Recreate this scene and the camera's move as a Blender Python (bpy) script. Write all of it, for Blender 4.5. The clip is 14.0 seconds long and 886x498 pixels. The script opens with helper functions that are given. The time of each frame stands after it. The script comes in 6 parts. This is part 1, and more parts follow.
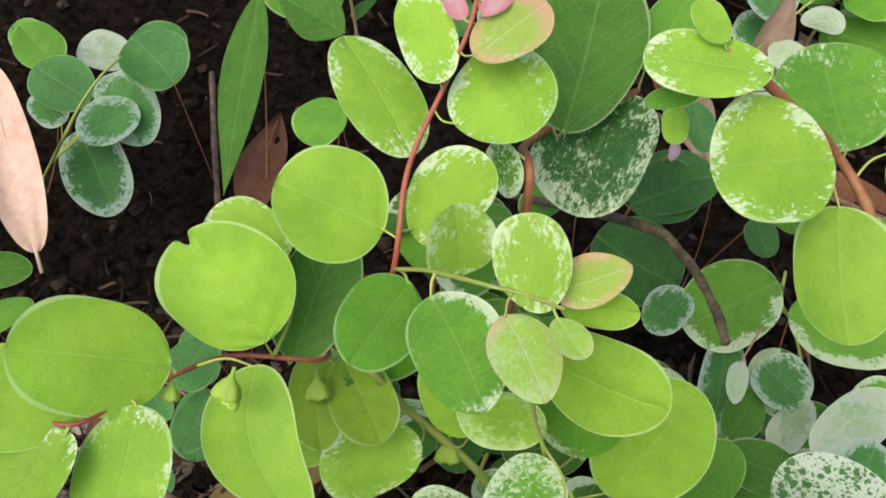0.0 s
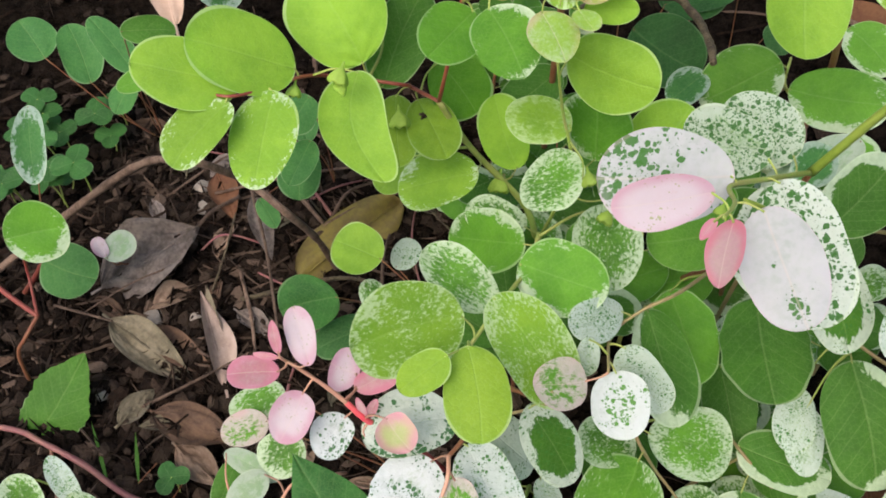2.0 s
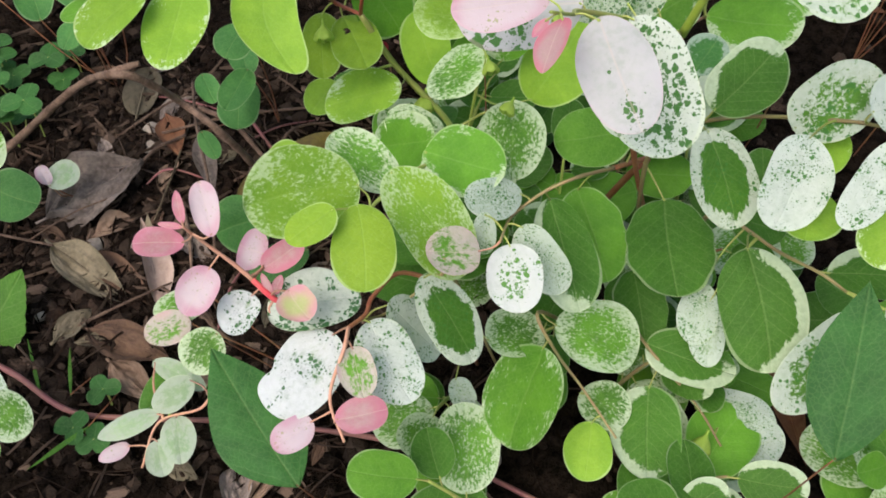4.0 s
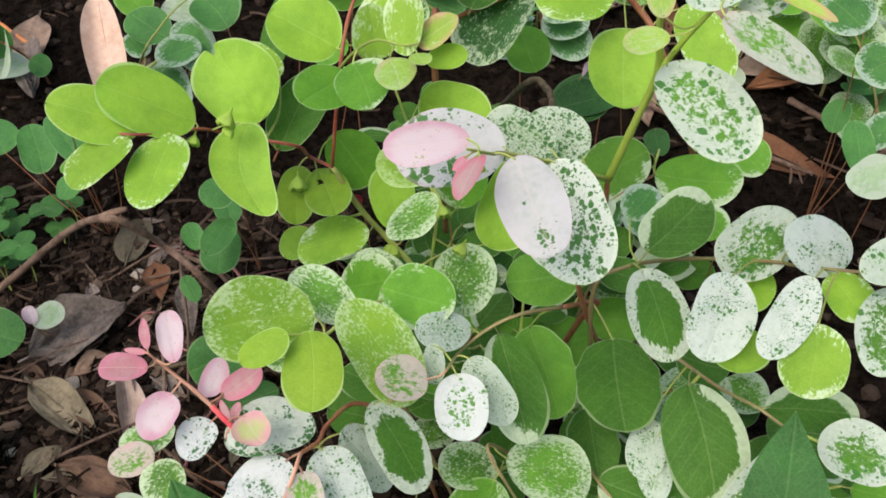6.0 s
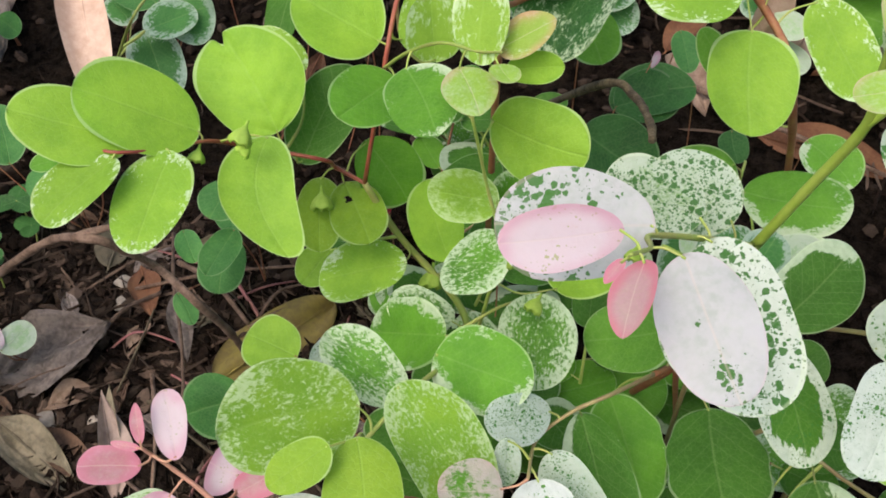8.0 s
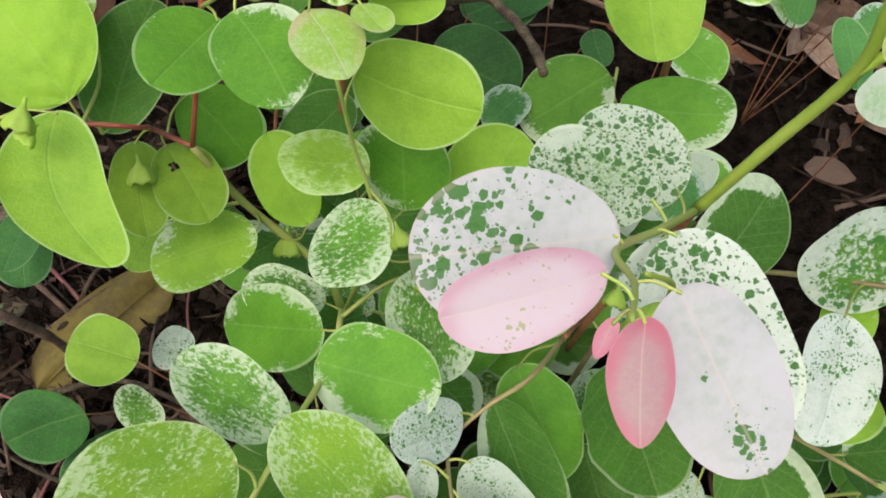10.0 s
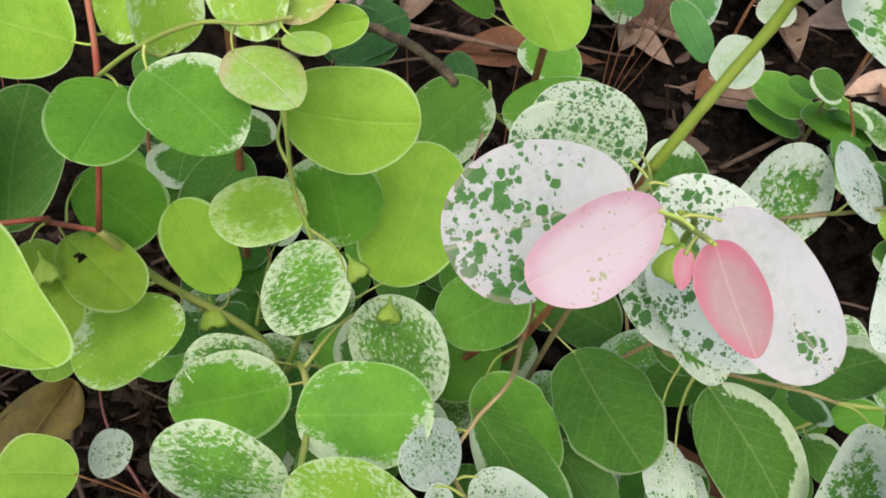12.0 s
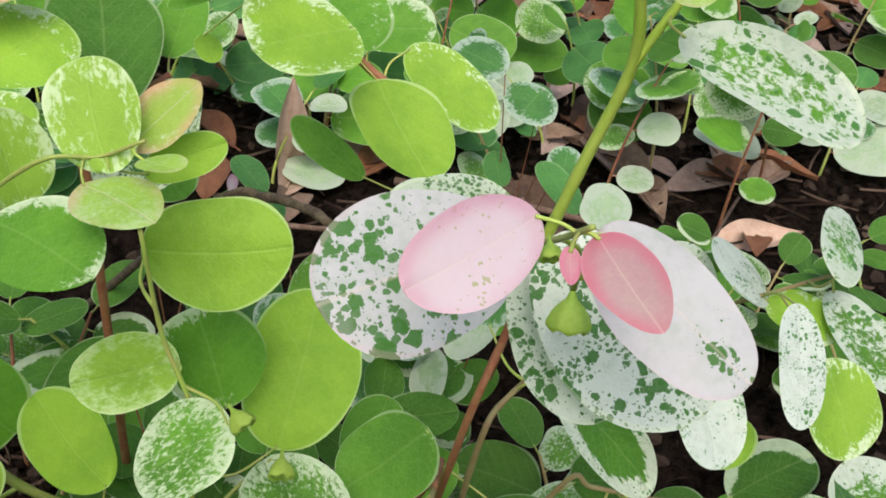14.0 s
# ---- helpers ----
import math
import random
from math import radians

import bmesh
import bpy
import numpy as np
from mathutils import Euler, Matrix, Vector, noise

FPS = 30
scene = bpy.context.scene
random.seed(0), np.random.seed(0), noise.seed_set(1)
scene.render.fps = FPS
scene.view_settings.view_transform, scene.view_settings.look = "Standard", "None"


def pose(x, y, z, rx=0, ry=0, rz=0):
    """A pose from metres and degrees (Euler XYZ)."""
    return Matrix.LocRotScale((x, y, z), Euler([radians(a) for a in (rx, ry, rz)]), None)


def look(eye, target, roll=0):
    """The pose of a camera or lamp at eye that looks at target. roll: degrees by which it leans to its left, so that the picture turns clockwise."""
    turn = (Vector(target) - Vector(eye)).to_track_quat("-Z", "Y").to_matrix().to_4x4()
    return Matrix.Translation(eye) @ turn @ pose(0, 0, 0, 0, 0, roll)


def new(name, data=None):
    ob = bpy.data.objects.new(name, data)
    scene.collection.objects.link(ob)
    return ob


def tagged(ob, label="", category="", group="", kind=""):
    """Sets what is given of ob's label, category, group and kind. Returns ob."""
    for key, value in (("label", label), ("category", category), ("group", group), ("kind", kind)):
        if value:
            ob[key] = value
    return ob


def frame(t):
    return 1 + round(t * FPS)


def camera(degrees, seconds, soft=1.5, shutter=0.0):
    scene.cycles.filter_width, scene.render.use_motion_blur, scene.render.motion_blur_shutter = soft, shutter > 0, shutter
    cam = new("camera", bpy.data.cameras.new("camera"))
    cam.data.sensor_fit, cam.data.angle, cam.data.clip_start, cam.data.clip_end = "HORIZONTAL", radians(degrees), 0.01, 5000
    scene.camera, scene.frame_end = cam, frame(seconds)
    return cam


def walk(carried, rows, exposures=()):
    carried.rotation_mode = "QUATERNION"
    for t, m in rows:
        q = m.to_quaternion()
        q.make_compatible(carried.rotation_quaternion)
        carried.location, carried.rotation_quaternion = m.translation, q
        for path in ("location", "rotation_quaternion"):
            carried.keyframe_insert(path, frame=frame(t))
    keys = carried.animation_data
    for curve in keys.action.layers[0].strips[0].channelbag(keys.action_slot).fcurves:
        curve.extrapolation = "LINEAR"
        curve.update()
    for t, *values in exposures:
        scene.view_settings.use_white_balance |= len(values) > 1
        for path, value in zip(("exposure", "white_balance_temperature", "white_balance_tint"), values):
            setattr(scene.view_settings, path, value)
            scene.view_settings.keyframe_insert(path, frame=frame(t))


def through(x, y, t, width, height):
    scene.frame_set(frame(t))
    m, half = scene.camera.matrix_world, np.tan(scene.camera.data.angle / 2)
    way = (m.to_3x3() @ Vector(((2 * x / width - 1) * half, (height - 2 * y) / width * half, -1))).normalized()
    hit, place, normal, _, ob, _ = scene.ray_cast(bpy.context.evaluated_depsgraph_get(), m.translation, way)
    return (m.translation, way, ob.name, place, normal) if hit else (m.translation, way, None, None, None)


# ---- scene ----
cam = camera(54.28, 14.0, 1.8)
PATH = [
    (0, (-0.00058, -3e-05, 0.37594), (0.00251, 0.15777, 0.18205), 1.86),
    (0.3, (0.00255, -0.01338, 0.38333), (0.00146, 0.13800, 0.18438), 0.50),
    (0.5, (0.0055, -0.03017, 0.38589), (0.00263, 0.11826, 0.18474), 0.01),
    (1, (-0.00072, -0.05208, 0.39217), (-0.00903, 0.09133, 0.18756), -0.94),
    (1.2, (0.00193, -0.06093, 0.39553), (-0.00846, 0.08034, 0.18953), -1.23),
    (1.5, (0.0034, -0.07805, 0.39922), (-0.00808, 0.05985, 0.19101), -1.42),
    (2, (0.00506, -0.10242, 0.40386), (-0.00905, 0.03236, 0.19378), -1.73),
    (2.5, (0.01157, -0.11983, 0.40366), (-0.00396, 0.01378, 0.19293), -1.88),
    (3, (0.0254, -0.12487, 0.39885), (0.01146, 0.00722, 0.18705), -1.83),
    (3.2, (0.03118, -0.12837, 0.39479), (0.01847, 0.00252, 0.18217), -1.48),
    (5.3, (0.06069, -0.17719, 0.37485), (0.04042, -0.00645, 0.19336), -1.31),
    (5.5, (0.06446, -0.17627, 0.3787), (0.04459, -0.00327, 0.19931), -1.09),
    (6, (0.06675, -0.17259, 0.3887), (0.04803, 0.00614, 0.2149), -0.78),
    (6.5, (0.06931, -0.16082, 0.38718), (0.05183, 0.02222, 0.21779), -0.41),
    (7, (0.05565, -0.14694, 0.36656), (0.03956, 0.03652, 0.19749), 0.80),
    (7.2, (0.05044, -0.13479, 0.36634), (0.03405, 0.0471, 0.19561), 1.13),
    (9.3, (0.00738, -0.06103, 0.34841), (0.01917, 0.08326, 0.14459), 7.17),
    (9.5, (0.01321, -0.0562, 0.34629), (0.03256, 0.08647, 0.14192), 8.23),
    (9.8, (0.01649, -0.04944, 0.34127), (0.04792, 0.09316, 0.13835), 9.74),
    (10, (0.01555, -0.04238, 0.33928), (0.05302, 0.09949, 0.13687), 9.92),
    (10.5, (0.00403, -0.04231, 0.33756), (0.0535, 0.09853, 0.13701), 10.28),
    (11, (0.00928, -0.04977, 0.3393), (0.06858, 0.09219, 0.14224), 9.69),
    (11.5, (0.00543, -0.05532, 0.3339), (0.07598, 0.0863, 0.14034), 9.76),
    (12, (-0.01288, -0.04181, 0.32806), (0.06885, 0.10147, 0.1402), 9.04),
    (12.5, (-0.00963, -0.03135, 0.32484), (0.0869, 0.11364, 0.1455), 8.76),
    (12.8, (-0.01875, -0.03263, 0.32160), (0.08651, 0.11513, 0.14958), 8.62),
    (13, (-0.02516, -0.03617, 0.31384), (0.08472, 0.11481, 0.14761), 8.35),
    (13.5, (-0.02119, -0.04657, 0.30569), (0.09868, 0.11321, 0.15536), 7.24),
    (13.8, (-0.01327, -0.04961, 0.30264), (0.10922, 0.11590, 0.16086), 6.35),
    (14, (-0.01158, -0.05323, 0.30186), (0.11096, 0.11713, 0.16598), 5.67),
]
walk(cam, [(t, look(eye, target, roll)) for t, eye, target, roll in PATH])

# ---- light: an overcast sky and a broad soft sun ----
sky_world = bpy.data.worlds.new("world")
scene.world = sky_world
sky_world.use_nodes = True
wn, wl = sky_world.node_tree.nodes, sky_world.node_tree.links
sky = wn.new("ShaderNodeTexSky")
sky.sky_type, sky.sun_disc = "NISHITA", False
sky.sun_elevation, sky.sun_rotation = radians(59), radians(-143)
sky.air_density, sky.dust_density, sky.ozone_density = 1.2, 5.0, 1.0
wl.new(sky.outputs[0], wn["Background"].inputs[0])
wn["Background"].inputs[1].default_value = 0.15
sun = new("sun", bpy.data.lights.new("sun", "SUN"))
sun.data.energy, sun.data.angle, sun.data.color = 1.05, radians(50), (1.0, 0.965, 0.91)
sun.matrix_world = look((-0.85, -1.15, 2.4), (0, 0, 0))
scene.view_settings.exposure = 0.78

# ---- materials ----
class Nodes:
    """Short hand for building a node tree."""

    def __init__(self, name):
        self.mat = bpy.data.materials.new(name)
        self.mat.use_nodes = True
        self.tree = self.mat.node_tree
        self.tree.nodes.clear()

    def put(self, kind, ins=(), **props):
        node = self.tree.nodes.new(kind)
        for key, value in props.items():
            if key == "operation":
                node.operation = value
            elif key == "blend":
                node.data_type, node.blend_type = "RGBA", value
            elif key == "feature":
                node.feature = value
        for slot, value in ins:
            if isinstance(value, bpy.types.NodeSocket):
                self.tree.links.new(value, node.inputs[slot])
            else:
                node.inputs[slot].default_value = value
        return node

    def math(self, operation, a, b=0.0):
        return self.put("ShaderNodeMath", [(0, a), (1, b)], operation=operation).outputs[0]

    def step(self, value, low, high):
        """0 below low, 1 above high, smooth between."""
        node = self.put("ShaderNodeMapRange", [("Value", value), ("From Min", low), ("From Max", high)])
        node.interpolation_type = "SMOOTHSTEP"
        return node.outputs[0]

    def mix(self, factor, a, b, blend="MIX"):
        node = self.put("ShaderNodeMix", [(0, factor), (6, a), (7, b)], blend=blend)
        return node.outputs[2]

    def noise(self, vector, scale, detail=3.0, rough=0.55, warp=0.0):
        return self.put("ShaderNodeTexNoise", [("Vector", vector), ("Scale", scale), ("Detail", detail), ("Roughness", rough), ("Distortion", warp)]).outputs[0]

    def finish(self, color, rough, bump=None, strength=0.3, distance=0.0005, through=0.0, through_color=None, spec=0.5):
        ins = [("Base Color", color), ("Roughness", rough), ("Specular IOR Level", spec)]
        if bump is not None:
            b = self.put("ShaderNodeBump", [("Strength", strength), ("Distance", distance), ("Height", bump)])
            ins.append(("Normal", b.outputs[0]))
        shader = self.put("ShaderNodeBsdfPrincipled", ins).outputs[0]
        if through > 0:
            thin = self.put("ShaderNodeBsdfTranslucent", [("Color", through_color if through_color is not None else color)]).outputs[0]
            shader = self.put("ShaderNodeMixShader", [(0, through), (1, shader), (2, thin)]).outputs[0]
        out = self.put("ShaderNodeOutputMaterial")
        self.tree.links.new(shader, out.inputs[0])
        return self.mat


def rgb(r, g, b):
    return (r, g, b, 1.0)


WHITE = rgb(0.52, 0.62, 0.43)


def leaf_material(name, base, deep, white=0.0, rim=0.0, scale=560.0, fleck=None, fleck_at=0.6, fleck_scale=420.0, fleck_u=0.0, blush=None, blush_amount=0.0, pale=WHITE, edge=0.24, stretch=0.6, soft=0.2, drift_amount=1.1, relief=0.55, sided=0.0, dust=0.30, dust_scale=2400.0, gather_low=0.36, gather_high=0.62, vein=0.03, cluster=None, blush_rim=0.35):
    """A leaf: a green blade with veins, marbled by a pale tissue that gathers at the rim, flecked and blushed.
    white: how much of the middle is pale; rim: how much more of the margin."""
    n = Nodes(name)
    place = n.put("ShaderNodeTexCoord")
    rnd = n.put("ShaderNodeObjectInfo").outputs["Random"]
    shift = n.put("ShaderNodeCombineXYZ", [(0, n.math("MULTIPLY", rnd, 3.1)), (1, n.math("MULTIPLY", rnd, 7.7)), (2, n.math("MULTIPLY", rnd, 5.3))]).outputs[0]
    spot = n.put("ShaderNodeVectorMath", [(0, place.outputs["Object"]), (1, shift)], operation="ADD").outputs[0]
    along = n.put("ShaderNodeMapping", [("Vector", spot), ("Scale", (1.0, stretch, 1.0))]).outputs[0]
    uv = n.put("ShaderNodeSeparateXYZ", [(0, place.outputs["UV"])])
    v = n.math("ABSOLUTE", n.math("SUBTRACT", n.math("MULTIPLY", uv.outputs[0], 2.0), 1.0))
    u = uv.outputs[1]
    # distance from the middle, 1 at the margin
    s = n.math("SUBTRACT", n.math("MULTIPLY", u, 2.0), 1.0)
    radius = n.math("SQRT", n.math("ADD", n.math("MULTIPLY", s, s), n.math("MULTIPLY", v, v)))
    # blade colour: broad drift and side veins
    drift = n.noise(spot, 60.0, 2.0)
    mottle = n.math("ADD", n.math("MULTIPLY", drift, 0.7), n.math("MULTIPLY", n.noise(spot, 420.0, 4.0, 0.65), 0.3))
    color = n.mix(n.step(mottle, 0.34, 0.66), base, deep)
    tone = n.math("ADD", 0.86, n.math("MULTIPLY", rnd, 0.28))
    color = n.mix(1.0, color, n.put("ShaderNodeCombineXYZ", [(0, tone), (1, tone), (2, tone)]).outputs[0], "MULTIPLY")
    lines = n.math("SINE", n.math("MULTIPLY", n.math("SUBTRACT", n.math("ADD", u, n.math("MULTIPLY", drift, 0.06)), n.math("MULTIPLY", v, 0.36)), 44.0))
    veins = n.step(lines, 0.93, 1.0)
    midrib = n.math("SUBTRACT", 1.0, n.step(v, 0.004, 0.045))
    color = n.mix(n.math("MULTIPLY", veins, vein), color, rgb(0.55, 0.70, 0.30))
    color = n.mix(n.math("MULTIPLY", midrib, 0.05 + vein), color, rgb(0.50, 0.66, 0.26))
    net = n.put("ShaderNodeTexVoronoi", [("Vector", n.put("ShaderNodeVectorMath", [(0, spot), (1, n.put("ShaderNodeVectorMath", [(0, n.put("ShaderNodeTexNoise", [("Vector", spot), ("Scale", 500.0)]).outputs["Color"]), ("Scale", 0.0012)], operation="SCALE").outputs[0])], operation="ADD").outputs[0]), ("Scale", 520.0)], feature="DISTANCE_TO_EDGE").outputs["Distance"]
    threads = n.math("SUBTRACT", 1.0, n.step(net, 0.01, 0.10))
    color = n.mix(n.math("MULTIPLY", threads, 0.045), color, rgb(0.50, 0.68, 0.24))
    grain = n.step(n.noise(spot, 1500.0, 3.0, 0.7), 0.3, 0.7)
    color = n.mix(n.math("MULTIPLY", grain, 0.16), color, n.mix(1.0, color, rgb(0.55, 0.6, 0.5), "MULTIPLY"))
    # pale tissue
    coarse = n.noise(along, scale * 1.6, 7.0, 0.70, 0.5)
    broad = n.noise(spot, 85.0, 2.0)
    gather = n.math("MULTIPLY", n.step(radius, 0.45, 1.0), rim)
    if sided > 0:
        # the pale margin is broad on one side of the blade and thin on the other
        side = n.math("MULTIPLY", n.math("SUBTRACT", n.math("MULTIPLY", uv.outputs[0], 2.0), 1.0), n.math("SUBTRACT", n.math("MULTIPLY", n.step(rnd, 0.49, 0.51), 2.0), 1.0))
        gather = n.math("MULTIPLY", gather, n.math("ADD", 1.0 - sided, n.math("MULTIPLY", n.step(n.math("ADD", side, n.math("MULTIPLY", u, 0.4)), -0.3, 0.7), sided * 1.3)))
    level = n.math("ADD", n.math("ADD", n.math("MULTIPLY", n.math("SUBTRACT", coarse, 0.5), 2.4), n.math("MULTIPLY", n.math("SUBTRACT", broad, 0.5), drift_amount)), n.math("ADD", gather, white))
    pale_mask = n.step(level, 0.5 - soft, 0.5 + soft)
    pale_tone = n.mix(n.step(n.noise(spot, 500.0, 3.0), 0.35, 0.7), pale, color)
    pale_mixed = n.mix(0.82, pale_tone, pale)
    color = n.mix(n.math("MULTIPLY", pale_mask, 0.9), color, pale_mixed)
    if fleck is not None:
        # rounded spots of mixed size in loose clusters, and a finer dust
        wobble = n.put("ShaderNodeTexNoise", [("Vector", spot), ("Scale", fleck_scale * 2.2), ("Detail", 3.0)]).outputs["Color"]
        wobble = n.put("ShaderNodeVectorMath", [(0, wobble), (1, (0.5, 0.5, 0.5))], operation="SUBTRACT").outputs[0]
        wobble = n.put("ShaderNodeVectorMath", [(0, wobble), ("Scale", 0.6 / fleck_scale)], operation="SCALE").outputs[0]
        bent = n.put("ShaderNodeVectorMath", [(0, spot), (1, wobble)], operation="ADD").outputs[0]
        f2 = n.math("ADD", n.noise(spot, 120.0, 2.0), n.math("MULTIPLY", n.math("SUBTRACT", u, 0.5), fleck_u))
        near = 0.0
        if cluster is not None:
            # one tight group of blotches, given by its place along and across the blade
            du = n.math("MULTIPLY", n.math("SUBTRACT", u, cluster[0]), 1.6)
            dv = n.math("SUBTRACT", n.math("SUBTRACT", n.math("MULTIPLY", uv.outputs[0], 2.0), 1.0), cluster[1])
            near = n.math("SUBTRACT", 1.0, n.step(n.math("SQRT", n.math("ADD", n.math("MULTIPLY", du, du), n.math("MULTIPLY", dv, dv))), cluster[2] * 0.5, cluster[2]))
        for size, amount, strength in ((fleck_scale, fleck_at, 0.95), (fleck_scale * 1.9, fleck_at * 0.9, 0.9), (dust_scale, dust, 0.8)):
            cells = n.put("ShaderNodeTexVoronoi", [("Vector", bent), ("Scale", size)])
            lot = n.put("ShaderNodeSeparateColor", [(0, cells.outputs["Color"])]).outputs[0]
            reach = n.math("MULTIPLY", n.math("MULTIPLY", lot, amount), n.math("MAXIMUM", n.step(f2, gather_low, gather_high), near))
            inside = n.step(n.math("SUBTRACT", reach, cells.outputs["Distance"]), 0.0, 0.07)
            color = n.mix(n.math("MULTIPLY", inside, strength), color, fleck)
    if blush is not None:
        b = n.math("ADD", n.math("MULTIPLY", n.math("SUBTRACT", n.noise(spot, 75.0, 2.0), 0.5), 1.5), n.math("ADD", n.math("MULTIPLY", n.step(radius, 0.3, 1.0), blush_rim), blush_amount))
        color = n.mix(n.step(b, 0.15, 0.95), color, blush)
        color = n.mix(n.math("MULTIPLY", midrib, 0.28), color, rgb(0.62, 0.50, 0.44))
    color = n.mix(n.math("MULTIPLY", n.step(radius, 0.968, 0.995), edge), color, rgb(0.72, 0.80, 0.55) if blush is None else rgb(0.66, 0.36, 0.42))
    lump = n.math("ADD", n.math("MULTIPLY", n.math("ADD", n.math("MULTIPLY", veins, 0.18), midrib), -0.5), n.math("ADD", n.math("MULTIPLY", n.noise(spot, 230.0, 2.5), 1.4), n.math("MULTIPLY", threads, -0.16)))
    rough = n.math("ADD", 0.47, n.math("MULTIPLY", n.noise(spot, 240.0), 0.22))
    glow = n.mix(1.0, color, rgb(0.93, 1.0, 0.5) if blush is None else rgb(1.0, 0.92, 0.9), "MULTIPLY")
    return n.finish(color, rough, lump, relief, 0.0005, 0.34, glow, 0.22)


